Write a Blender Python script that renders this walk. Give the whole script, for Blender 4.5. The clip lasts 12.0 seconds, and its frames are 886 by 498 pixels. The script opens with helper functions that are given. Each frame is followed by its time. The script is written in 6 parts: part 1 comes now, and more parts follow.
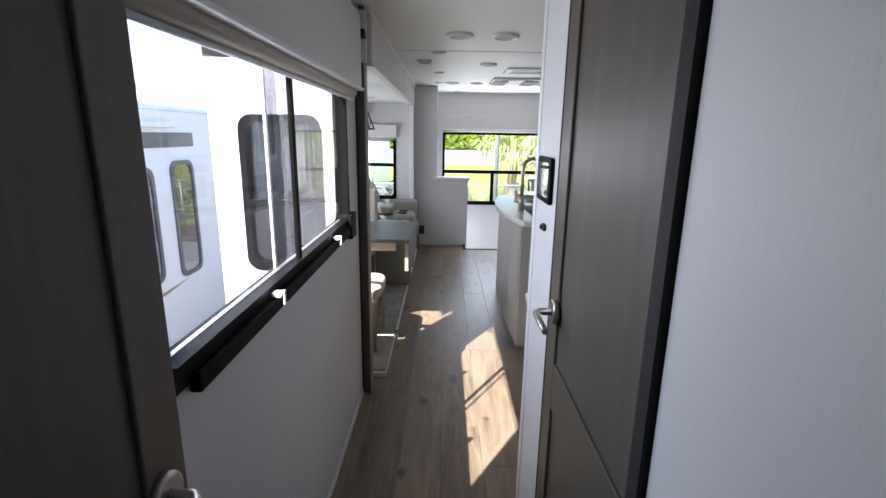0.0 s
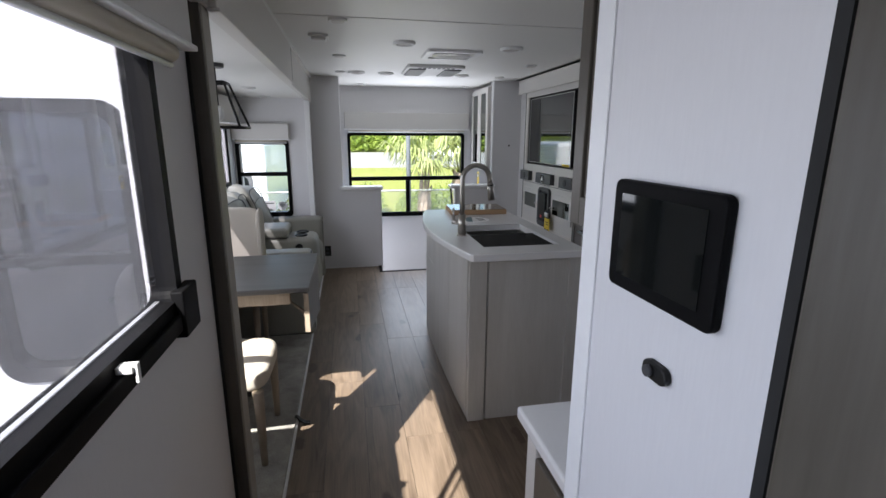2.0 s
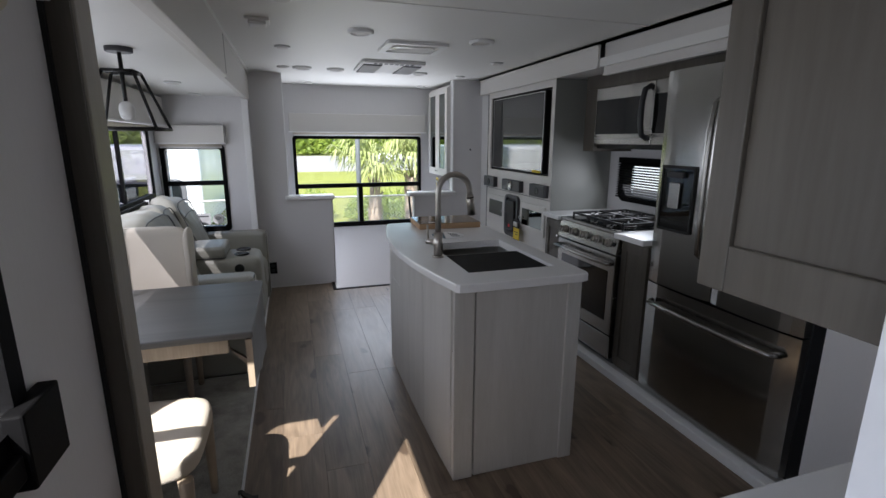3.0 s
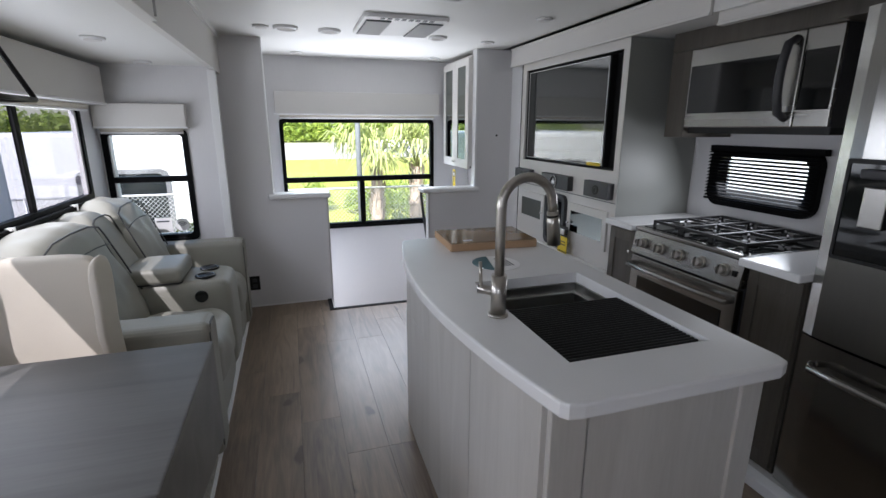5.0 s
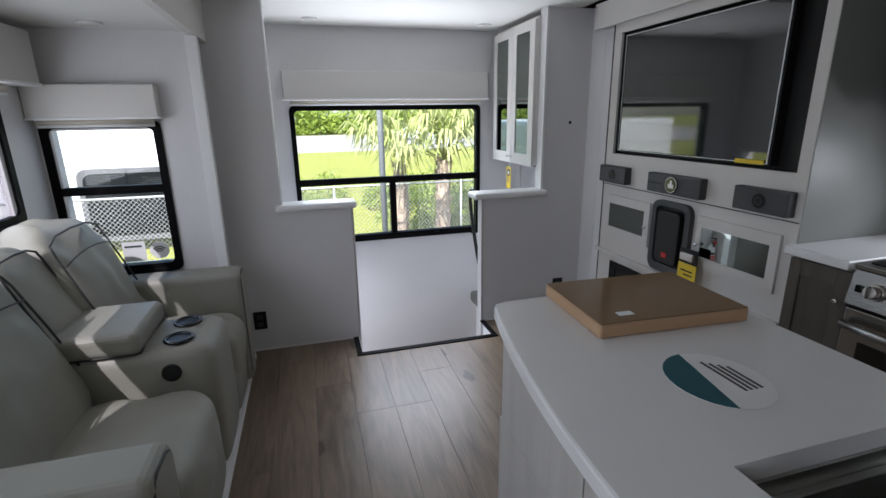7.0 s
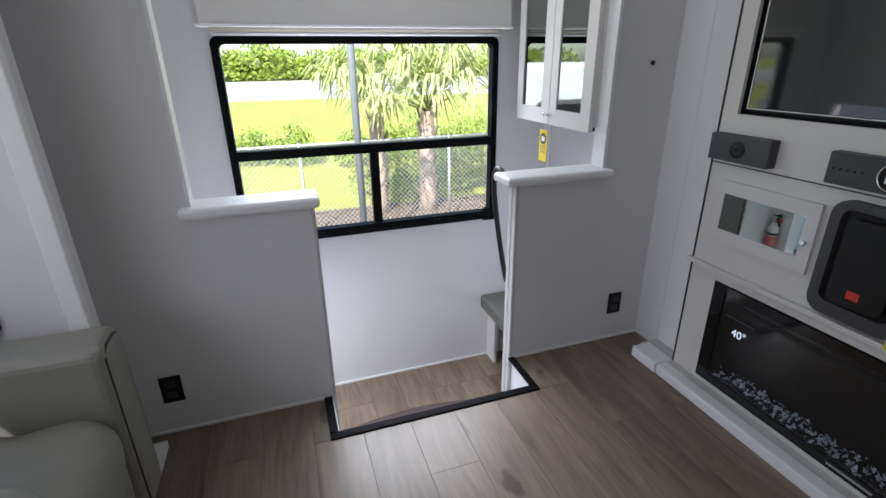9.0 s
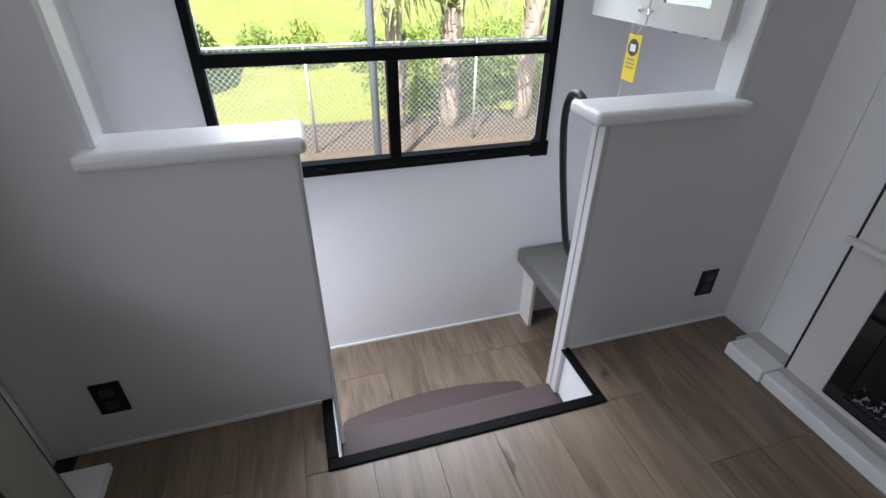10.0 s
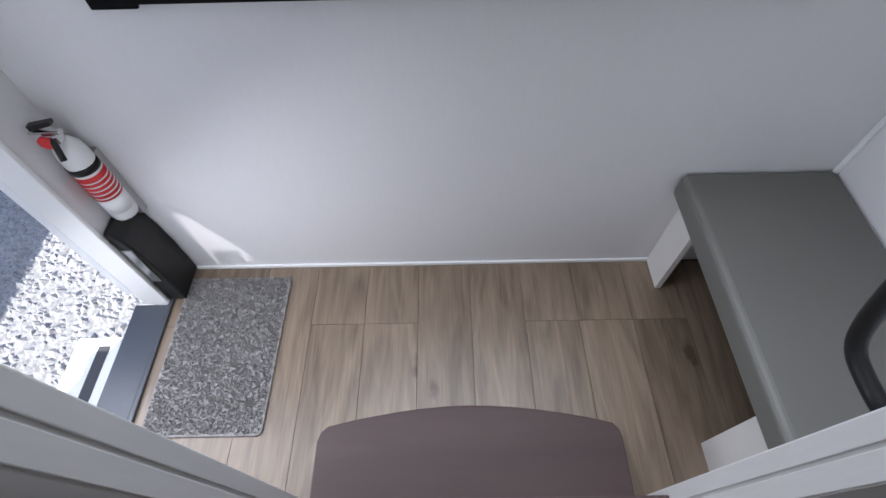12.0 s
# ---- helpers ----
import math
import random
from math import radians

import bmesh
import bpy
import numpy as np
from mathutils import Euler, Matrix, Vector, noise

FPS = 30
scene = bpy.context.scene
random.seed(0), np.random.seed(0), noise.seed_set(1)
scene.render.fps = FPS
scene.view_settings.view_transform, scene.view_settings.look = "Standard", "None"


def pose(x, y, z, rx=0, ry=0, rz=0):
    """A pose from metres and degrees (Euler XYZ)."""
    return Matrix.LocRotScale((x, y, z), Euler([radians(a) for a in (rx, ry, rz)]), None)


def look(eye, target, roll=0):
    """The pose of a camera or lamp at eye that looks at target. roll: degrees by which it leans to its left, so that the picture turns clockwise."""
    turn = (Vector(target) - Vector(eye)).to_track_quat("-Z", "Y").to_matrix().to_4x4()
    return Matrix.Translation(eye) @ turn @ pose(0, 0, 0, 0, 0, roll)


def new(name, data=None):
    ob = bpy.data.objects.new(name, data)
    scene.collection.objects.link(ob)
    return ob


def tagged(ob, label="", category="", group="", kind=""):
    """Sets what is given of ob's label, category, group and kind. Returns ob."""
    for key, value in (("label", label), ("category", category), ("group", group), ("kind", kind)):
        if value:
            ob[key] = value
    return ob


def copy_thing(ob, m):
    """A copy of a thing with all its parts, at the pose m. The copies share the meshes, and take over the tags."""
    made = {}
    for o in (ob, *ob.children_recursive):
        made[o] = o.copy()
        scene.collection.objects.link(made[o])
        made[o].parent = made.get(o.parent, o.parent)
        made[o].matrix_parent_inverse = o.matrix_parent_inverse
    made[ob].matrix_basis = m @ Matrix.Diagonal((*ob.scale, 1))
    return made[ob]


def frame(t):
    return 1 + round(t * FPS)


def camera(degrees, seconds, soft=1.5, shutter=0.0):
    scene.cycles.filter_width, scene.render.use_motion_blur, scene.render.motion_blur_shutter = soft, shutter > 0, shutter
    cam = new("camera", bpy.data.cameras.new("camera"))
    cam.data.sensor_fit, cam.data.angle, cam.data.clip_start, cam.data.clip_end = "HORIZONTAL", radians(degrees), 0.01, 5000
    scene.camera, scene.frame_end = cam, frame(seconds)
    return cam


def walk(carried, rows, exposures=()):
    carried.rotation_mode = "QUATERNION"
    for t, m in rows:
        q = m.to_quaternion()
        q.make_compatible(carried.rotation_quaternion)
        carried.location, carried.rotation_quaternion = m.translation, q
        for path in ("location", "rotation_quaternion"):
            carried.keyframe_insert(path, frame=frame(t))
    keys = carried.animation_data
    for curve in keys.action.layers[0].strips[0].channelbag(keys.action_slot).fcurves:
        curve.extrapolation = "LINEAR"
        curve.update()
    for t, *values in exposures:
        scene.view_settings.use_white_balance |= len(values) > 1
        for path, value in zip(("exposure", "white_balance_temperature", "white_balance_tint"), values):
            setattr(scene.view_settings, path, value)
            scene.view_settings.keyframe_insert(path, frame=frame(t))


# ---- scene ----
cam = camera(86.2, 12.0)
PATH = [
    (0, (0.042, 0.14, 1.461), (0.04, 2.084, 0.992), 0.9),
    (0.5, (0.067, 0.393, 1.452), (0.168, 2.331, 0.969), 0.9),
    (1, (0.044, 0.694, 1.464), (0.243, 2.626, 0.989), 0.1),
    (1.5, (0.036, 0.915, 1.46), (0.318, 2.838, 0.991), 0.0),
    (2, (0.013, 1.129, 1.451), (0.388, 3.039, 0.991), 0.2),
    (2.5, (-0.018, 1.365, 1.449), (0.494, 3.247, 1.004), 0.2),
    (2.7, (-0.025, 1.451, 1.456), (0.53, 3.321, 1.014), 0.1),
    (4.3, (0.068, 2.155, 1.447), (0.691, 3.993, 0.966), 0.4),
    (4.5, (0.073, 2.274, 1.447), (0.695, 4.113, 0.967), 0.3),
    (5, (0.092, 2.515, 1.432), (0.675, 4.362, 0.932), 0.1),
    (5.5, (0.131, 2.788, 1.424), (0.651, 4.65, 0.911), -0.4),
    (6, (0.13, 3.033, 1.406), (0.647, 4.896, 0.896), -0.6),
    (6.5, (0.088, 3.264, 1.417), (0.609, 5.125, 0.905), -1.0),
    (7, (0.109, 3.516, 1.405), (0.626, 5.372, 0.869), -0.9),
    (7.2, (0.129, 3.627, 1.415), (0.65, 5.479, 0.869), -0.8),
    (8.8, (0.233, 4.539, 1.38), (0.817, 6.321, 0.686), -0.9),
    (9, (0.265, 4.669, 1.378), (0.855, 6.431, 0.64), -0.8),
    (9.5, (0.323, 4.991, 1.315), (0.901, 6.697, 0.445), -0.1),
    (10, (0.374, 5.311, 1.283), (0.863, 6.932, 0.218), 0.7),
    (10.5, (0.499, 5.612, 1.186), (0.838, 7.122, -0.08), 1.2),
    (11, (0.576, 5.897, 1.077), (0.791, 7.271, -0.359), 1.4),
    (11.5, (0.623, 6.158, 1.019), (0.725, 7.386, -0.556), 0.7),
    (12, (0.716, 6.373, 0.945), (0.699, 7.488, -0.715), -1.8),
]
EXPOSURES = [(t, e, 6200, 13) for t, e in ((0.0, 2.98), (0.5, 2.66), (1.5, 2.66), (2.5, 2.27), (4.5, 2.63), (5.5, 2.80), (6.5, 2.52), (7.2, 2.45), (9.0, 2.63), (10.5, 2.47), (12.0, 2.25))]
walk(cam, [(t, look(eye, target, roll)) for t, eye, target, roll in PATH], EXPOSURES)

# ---- world and sun ----
SUN_WAY = Vector((0.535, 0.85, -1.0)).normalized()
world = bpy.data.worlds.new("world")
scene.world = world
world.use_nodes = True
wn = world.node_tree.nodes
sky = wn.new("ShaderNodeTexSky")
sky.sky_type = "NISHITA"
sky.sun_disc = False
sky.sun_elevation = math.asin(-SUN_WAY.z)
sky.sun_rotation = math.atan2(-SUN_WAY.x, -SUN_WAY.y)
sky.air_density, sky.dust_density = 1.0, 1.5
world.node_tree.links.new(sky.outputs[0], wn["Background"].inputs[0])
wn["Background"].inputs[1].default_value = 0.085
sun = new("sun", bpy.data.lights.new("sun", "SUN"))
sun.data.energy, sun.data.angle, sun.data.color = 2.7, radians(0.5), (1.0, 0.95, 0.86)
sun.matrix_world = look((0, 0, 30), Vector((0, 0, 30)) + SUN_WAY)


def daylight(centre, inward, width, height, watts, color=(0.93, 0.96, 1.0), spread=180):
    """The sky's light through one opening."""
    la = bpy.data.lights.new("window_daylight", "AREA")
    la.shape, la.size, la.size_y, la.energy, la.color = "RECTANGLE", width, height, watts, color
    la.spread = radians(spread)
    ob = new("window_daylight", la)
    ob.matrix_world = look(centre, Vector(centre) + Vector(inward))
    return ob


daylight((0.765, 7.29, 1.22), (0, -1, -1.55), 1.40, 0.40, 2.0, spread=100)
daylight((0.765, 7.27, 1.00), (0, -1, 1.55), 1.40, 0.40, 1.6, spread=100)
daylight((-0.462, 1.62, 1.36), (1, 0, 0), 1.30, 0.60, 1.35)
daylight((-1.103, 5.09, 1.28), (1, 0, 0), 1.56, 0.46, 1.3)
daylight((-1.103, 3.53, 1.28), (1, 0, 0), 1.02, 0.46, 0.9)
daylight((2.35, 4.375, 1.17), (-1, 0, -0.4), 0.46, 0.20, 0.45)
daylight((-0.31, 6.80, 0.12), (0.75, -0.1, -1), 0.36, 1.2, 1.5, spread=150)



# ---- materials ----
def material(name, color, rough=0.5, metal=0.0, vary=0.08, scale=3.0, fine=60.0, bump=0.05, stretch=(1, 1, 1), rand=0.0, coat=0.0, spec=0.5):
    """A principled surface: broad stains and fine grain in colour, roughness and relief."""
    m = bpy.data.materials.new(name)
    m.use_nodes = True
    n, l = m.node_tree.nodes, m.node_tree.links
    b = n["Principled BSDF"]
    b.inputs["Metallic"].default_value = metal
    b.inputs["Coat Weight"].default_value = coat
    b.inputs["Specular IOR Level"].default_value = spec
    tc, mp = n.new("ShaderNodeTexCoord"), n.new("ShaderNodeMapping")
    mp.inputs["Scale"].default_value = stretch
    l.new(tc.outputs["Object"], mp.inputs[0])
    big, small = n.new("ShaderNodeTexNoise"), n.new("ShaderNodeTexNoise")
    big.inputs["Scale"].default_value, small.inputs["Scale"].default_value = scale, fine
    big.inputs["Detail"].default_value, small.inputs["Detail"].default_value = 4, 3
    l.new(mp.outputs[0], big.inputs["Vector"])
    l.new(mp.outputs[0], small.inputs["Vector"])
    add = n.new("ShaderNodeMath")
    add.operation = "MULTIPLY_ADD"
    l.new(small.outputs["Fac"], add.inputs[0])
    add.inputs[1].default_value = 0.5
    half = n.new("ShaderNodeMath")
    half.operation = "MULTIPLY"
    half.inputs[1].default_value = 0.5
    l.new(big.outputs["Fac"], half.inputs[0])
    l.new(half.outputs[0], add.inputs[2])
    last = add.outputs[0]
    if rand:
        oi, ra = n.new("ShaderNodeObjectInfo"), n.new("ShaderNodeMath")
        ra.operation = "MULTIPLY_ADD"
        l.new(oi.outputs["Random"], ra.inputs[0])
        ra.inputs[1].default_value = rand
        sub = n.new("ShaderNodeMath")
        sub.operation = "SUBTRACT"
        sub.inputs[1].default_value = rand / 2
        l.new(last, sub.inputs[0])
        l.new(sub.outputs[0], ra.inputs[2])
        last = ra.outputs[0]
    ramp = n.new("ShaderNodeValToRGB")
    c = Vector(color)
    ramp.color_ramp.elements[0].position, ramp.color_ramp.elements[1].position = 0.25, 0.75
    ramp.color_ramp.elements[0].color = (*(c * (1 - vary)), 1)
    ramp.color_ramp.elements[1].color = (*[min(1, v) for v in c * (1 + vary)], 1)
    l.new(last, ramp.inputs[0])
    l.new(ramp.outputs[0], b.inputs["Base Color"])
    rr = n.new("ShaderNodeMapRange")
    rr.inputs["To Min"].default_value, rr.inputs["To Max"].default_value = max(0.02, rough * 0.85), min(1, rough * 1.15)
    l.new(big.outputs["Fac"], rr.inputs[0])
    l.new(rr.outputs[0], b.inputs["Roughness"])
    if bump:
        bp = n.new("ShaderNodeBump")
        bp.inputs["Strength"].default_value, bp.inputs["Distance"].default_value = bump, 0.004
        l.new(small.outputs["Fac"], bp.inputs["Height"])
        l.new(bp.outputs[0], b.inputs["Normal"])
    return m


def wood(name, dark, light, rough=0.45, along="y", rings=7.0, rand=0.35, bump=0.12, knots=0.0, streak=0.35):
    """Long grain: stretched noise twisted into streaks, a shade of its own for each piece."""
    m = bpy.data.materials.new(name)
    m.use_nodes = True
    n, l = m.node_tree.nodes, m.node_tree.links
    b = n["Principled BSDF"]
    tc, mp, oi = n.new("ShaderNodeTexCoord"), n.new("ShaderNodeMapping"), n.new("ShaderNodeObjectInfo")
    s = {"x": (0.5, 6, 6), "y": (6, 0.5, 6), "z": (6, 6, 0.5)}[along]
    mp.inputs["Scale"].default_value = s
    l.new(tc.outputs["Object"], mp.inputs[0])
    off = n.new("ShaderNodeVectorMath")
    off.operation = "MULTIPLY_ADD"
    comb = n.new("ShaderNodeCombineXYZ")
    for k in range(3):
        l.new(oi.outputs["Random"], comb.inputs[k])
    l.new(comb.outputs[0], off.inputs[0])
    off.inputs[1].default_value = (37, 91, 53)
    l.new(mp.outputs[0], off.inputs[2])
    g1, g2 = n.new("ShaderNodeTexNoise"), n.new("ShaderNodeTexNoise")
    g1.inputs["Scale"].default_value, g1.inputs["Detail"].default_value, g1.inputs["Distortion"].default_value = rings / 6, 6, 0.9
    g2.inputs["Scale"].default_value, g2.inputs["Detail"].default_value = rings * 2.2, 5
    l.new(off.outputs[0], g1.inputs["Vector"])
    l.new(off.outputs[0], g2.inputs["Vector"])
    mix = n.new("ShaderNodeMath")
    mix.operation = "MULTIPLY_ADD"
    l.new(g1.outputs["Fac"], mix.inputs[0])
    mix.inputs[1].default_value = 1 - streak
    k2 = n.new("ShaderNodeMath")
    k2.operation = "MULTIPLY"
    k2.inputs[1].default_value = streak
    l.new(g2.outputs["Fac"], k2.inputs[0])
    l.new(k2.outputs[0], mix.inputs[2])
    sh = n.new("ShaderNodeMath")
    sh.operation = "MULTIPLY_ADD"
    l.new(oi.outputs["Random"], sh.inputs[0])
    sh.inputs[1].default_value = rand * 0.4
    sb = n.new("ShaderNodeMath")
    sb.operation = "SUBTRACT"
    sb.inputs[1].default_value = rand * 0.2
    l.new(mix.outputs[0], sb.inputs[0])
    l.new(sb.outputs[0], sh.inputs[2])
    last = sh.outputs[0]
    if knots:
        vo = n.new("ShaderNodeTexVoronoi")
        vo.inputs["Scale"].default_value = 0.55
        l.new(off.outputs[0], vo.inputs["Vector"])
        kr = n.new("ShaderNodeMapRange")
        kr.inputs["From Min"].default_value, kr.inputs["From Max"].default_value = 0.03, 0.2
        kr.inputs["To Min"].default_value, kr.inputs["To Max"].default_value = knots, 0.0
        l.new(vo.outputs["Distance"], kr.inputs[0])
        ks = n.new("ShaderNodeMath")
        ks.operation = "SUBTRACT"
        l.new(last, ks.inputs[0])
        l.new(kr.outputs[0], ks.inputs[1])
        last = ks.outputs[0]
    ramp = n.new("ShaderNodeValToRGB")
    e = ramp.color_ramp.elements
    e[0].position, e[0].color = 0.3, (*dark, 1)
    e[1].position, e[1].color = 0.68, (*light, 1)
    l.new(last, ramp.inputs[0])
    l.new(ramp.outputs[0], b.inputs["Base Color"])
    rr = n.new("ShaderNodeMapRange")
    rr.inputs["To Min"].default_value, rr.inputs["To Max"].default_value = rough * 0.8, rough * 1.2
    l.new(g2.outputs["Fac"], rr.inputs[0])
    l.new(rr.outputs[0], b.inputs["Roughness"])
    bp = n.new("ShaderNodeBump")
    bp.inputs["Strength"].default_value, bp.inputs["Distance"].default_value = bump, 0.002
    l.new(g2.outputs["Fac"], bp.inputs["Height"])
    l.new(bp.outputs[0], b.inputs["Normal"])
    return m


def glass(name, tint, gloss=0.06):
    """A thin pane: mostly clear, tinted, with a gloss that grows at a slant."""
    m = bpy.data.materials.new(name)
    m.use_nodes = True
    n, l = m.node_tree.nodes, m.node_tree.links
    n.remove(n["Principled BSDF"])
    tr, gl, mx, lw = n.new("ShaderNodeBsdfTransparent"), n.new("ShaderNodeBsdfGlossy"), n.new("ShaderNodeMixShader"), n.new("ShaderNodeLayerWeight")
    pw, ml = n.new("ShaderNodeMath"), n.new("ShaderNodeMath")
    pw.operation, ml.operation = "POWER", "MULTIPLY_ADD"
    pw.inputs[1].default_value, ml.inputs[1].default_value, ml.inputs[2].default_value = 5.0, 0.4, gloss * 0.5
    l.new(lw.outputs["Facing"], pw.inputs[0])
    l.new(pw.outputs[0], ml.inputs[0])
    tr.inputs[0].default_value = (*tint, 1)
    gl.inputs["Roughness"].default_value = 0.02
    l.new(ml.outputs[0], mx.inputs[0])
    l.new(tr.outputs[0], mx.inputs[1])
    l.new(gl.outputs[0], mx.inputs[2])
    l.new(mx.outputs[0], n["Material Output"].inputs[0])
    return m


def plank_wood(name, dark, light, rough):
    """Printed oak plank: soft cathedral figure, fine pores, small knots and a tone of its own for each piece."""
    m = bpy.data.materials.new(name)
    m.use_nodes = True
    n, l = m.node_tree.nodes, m.node_tree.links
    b = n["Principled BSDF"]
    tc, oi, comb, shift = n.new("ShaderNodeTexCoord"), n.new("ShaderNodeObjectInfo"), n.new("ShaderNodeCombineXYZ"), n.new("ShaderNodeVectorMath")
    for k in range(3):
        l.new(oi.outputs["Random"], comb.inputs[k])
    shift.operation = "MULTIPLY_ADD"
    l.new(comb.outputs[0], shift.inputs[0])
    shift.inputs[1].default_value = (17, 41, 23)
    l.new(tc.outputs["Object"], shift.inputs[2])

    def noise_at(scale, size, detail, twist):
        mp, tx = n.new("ShaderNodeMapping"), n.new("ShaderNodeTexNoise")
        mp.inputs["Scale"].default_value = scale
        l.new(shift.outputs[0], mp.inputs[0])
        tx.inputs["Scale"].default_value, tx.inputs["Detail"].default_value, tx.inputs["Distortion"].default_value = size, detail, twist
        l.new(mp.outputs[0], tx.inputs["Vector"])
        return tx.outputs["Fac"]

    def math_of(kind, a, k, c=None):
        q = n.new("ShaderNodeMath")
        q.operation = kind
        l.new(a, q.inputs[0])
        q.inputs[1].default_value = k
        if c is not None:
            l.new(c, q.inputs[2])
        return q.outputs[0]

    figure, pores, cloud = noise_at((9, 1.1, 9), 1.6, 5, 1.8), noise_at((70, 2.6, 70), 2.2, 3, 0.2), noise_at((2.4, 1.2, 2.4), 1.5, 2, 0.5)
    tone = math_of("MULTIPLY_ADD", figure, 0.52, math_of("MULTIPLY_ADD", pores, 0.26, math_of("MULTIPLY_ADD", cloud, 0.30, math_of("MULTIPLY", oi.outputs["Random"], 0.13))))
    mp, vo = n.new("ShaderNodeMapping"), n.new("ShaderNodeTexVoronoi")
    mp.inputs["Scale"].default_value = (5.0, 2.3, 5.0)
    vo.inputs["Scale"].default_value = 1.0
    l.new(shift.outputs[0], mp.inputs[0])
    wob = n.new("ShaderNodeVectorMath")
    wob.operation = "ADD"
    jit = n.new("ShaderNodeTexNoise")
    jit.inputs["Scale"].default_value = 14
    l.new(shift.outputs[0], jit.inputs["Vector"])
    small = n.new("ShaderNodeVectorMath")
    small.operation = "SCALE"
    small.inputs[3].default_value = 0.22
    l.new(jit.outputs["Color"], small.inputs[0])
    l.new(mp.outputs[0], wob.inputs[0])
    l.new(small.outputs[0], wob.inputs[1])
    l.new(wob.outputs[0], vo.inputs["Vector"])
    kr = n.new("ShaderNodeMapRange")
    kr.interpolation_type = "SMOOTHSTEP"
    for key, v in (("From Min", 0.02), ("From Max", 0.17), ("To Min", 0.5), ("To Max", 0.0)):
        kr.inputs[key].default_value = v
    l.new(vo.outputs["Distance"], kr.inputs[0])
    knot = n.new("ShaderNodeMath")
    knot.operation = "SUBTRACT"
    l.new(tone, knot.inputs[0])
    l.new(kr.outputs[0], knot.inputs[1])
    ramp = n.new("ShaderNodeValToRGB")
    e = ramp.color_ramp.elements
    e[0].position, e[0].color = 0.38, (*dark, 1)
    e[1].position, e[1].color = 0.76, (*light, 1)
    l.new(knot.outputs[0], ramp.inputs[0])
    l.new(ramp.outputs[0], b.inputs["Base Color"])
    rr = n.new("ShaderNodeMapRange")
    rr.inputs["To Min"].default_value, rr.inputs["To Max"].default_value = rough * 0.8, rough * 1.25
    l.new(pores, rr.inputs[0])
    l.new(rr.outputs[0], b.inputs["Roughness"])
    bp = n.new("ShaderNodeBump")
    bp.inputs["Strength"].default_value, bp.inputs["Distance"].default_value = 0.08, 0.002
    l.new(pores, bp.inputs["Height"])
    l.new(bp.outputs[0], b.inputs["Normal"])
    return m


def foliage(name, dark, light, scale):
    """Thin leaves that let some light through."""
    m = bpy.data.materials.new(name)
    m.use_nodes = True
    n, l = m.node_tree.nodes, m.node_tree.links
    b = n["Principled BSDF"]
    b.inputs["Roughness"].default_value = 0.5
    tc, tx, ramp = n.new("ShaderNodeTexCoord"), n.new("ShaderNodeTexNoise"), n.new("ShaderNodeValToRGB")
    geo = n.new("ShaderNodeNewGeometry")
    tx.inputs["Scale"].default_value, tx.inputs["Detail"].default_value = scale, 3
    l.new(tc.outputs["Object"], tx.inputs["Vector"])
    half, mix = n.new("ShaderNodeMath"), n.new("ShaderNodeMath")
    half.operation, mix.operation = "MULTIPLY", "MULTIPLY_ADD"
    half.inputs[1].default_value, mix.inputs[1].default_value = 0.4, 0.6
    l.new(geo.outputs["Random Per Island"], half.inputs[0])
    l.new(tx.outputs["Fac"], mix.inputs[0])
    l.new(half.outputs[0], mix.inputs[2])
    e = ramp.color_ramp.elements
    e[0].position, e[0].color = 0.2, (*dark, 1)
    e[1].position, e[1].color = 0.75, (*light, 1)
    l.new(mix.outputs[0], ramp.inputs[0])
    l.new(ramp.outputs[0], b.inputs["Base Color"])
    tr, ms = n.new("ShaderNodeBsdfTranslucent"), n.new("ShaderNodeMixShader")
    l.new(ramp.outputs[0], tr.inputs[0])
    ms.inputs[0].default_value = 0.4
    l.new(b.outputs[0], ms.inputs[1])
    l.new(tr.outputs[0], ms.inputs[2])
    l.new(ms.outputs[0], n["Material Output"].inputs[0])
    return m


def glow(name, color, strength):
    m = bpy.data.materials.new(name)
    m.use_nodes = True
    b = m.node_tree.nodes["Principled BSDF"]
    b.inputs["Base Color"].default_value = (*color, 1)
    b.inputs["Emission Color"].default_value = (*color, 1)
    b.inputs["Emission Strength"].default_value = strength
    return m


WALL = material("pale_wallboard", (0.71, 0.70, 0.705), 0.55, vary=0.03, scale=1.2, fine=220, bump=0.06, stretch=(1, 1, 0.12))
CEIL = material("ceiling_board", (0.76, 0.755, 0.73), 0.5, vary=0.03, scale=1.5, fine=180, bump=0.04)
TRIM = material("white_trim", (0.82, 0.82, 0.82), 0.4, vary=0.02)
GREIGE = wood("greige_laminate", (0.47, 0.455, 0.425), (0.58, 0.565, 0.535), 0.45, "z", 10, 0.1, 0.05)
GREIGETRIM = material("greige_wrapped_trim", (0.56, 0.545, 0.53), 0.5, vary=0.05, scale=3, fine=120, bump=0.05, stretch=(1, 1, 0.1))
PALE = material("pale_cabinet_paint", (0.66, 0.64, 0.61), 0.45, vary=0.04, scale=2, fine=150, bump=0.03)
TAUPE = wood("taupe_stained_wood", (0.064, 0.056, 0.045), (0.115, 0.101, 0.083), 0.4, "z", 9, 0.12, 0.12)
PLANK = plank_wood("oak_vinyl_plank", (0.078, 0.054, 0.036), (0.262, 0.198, 0.14), 0.36)
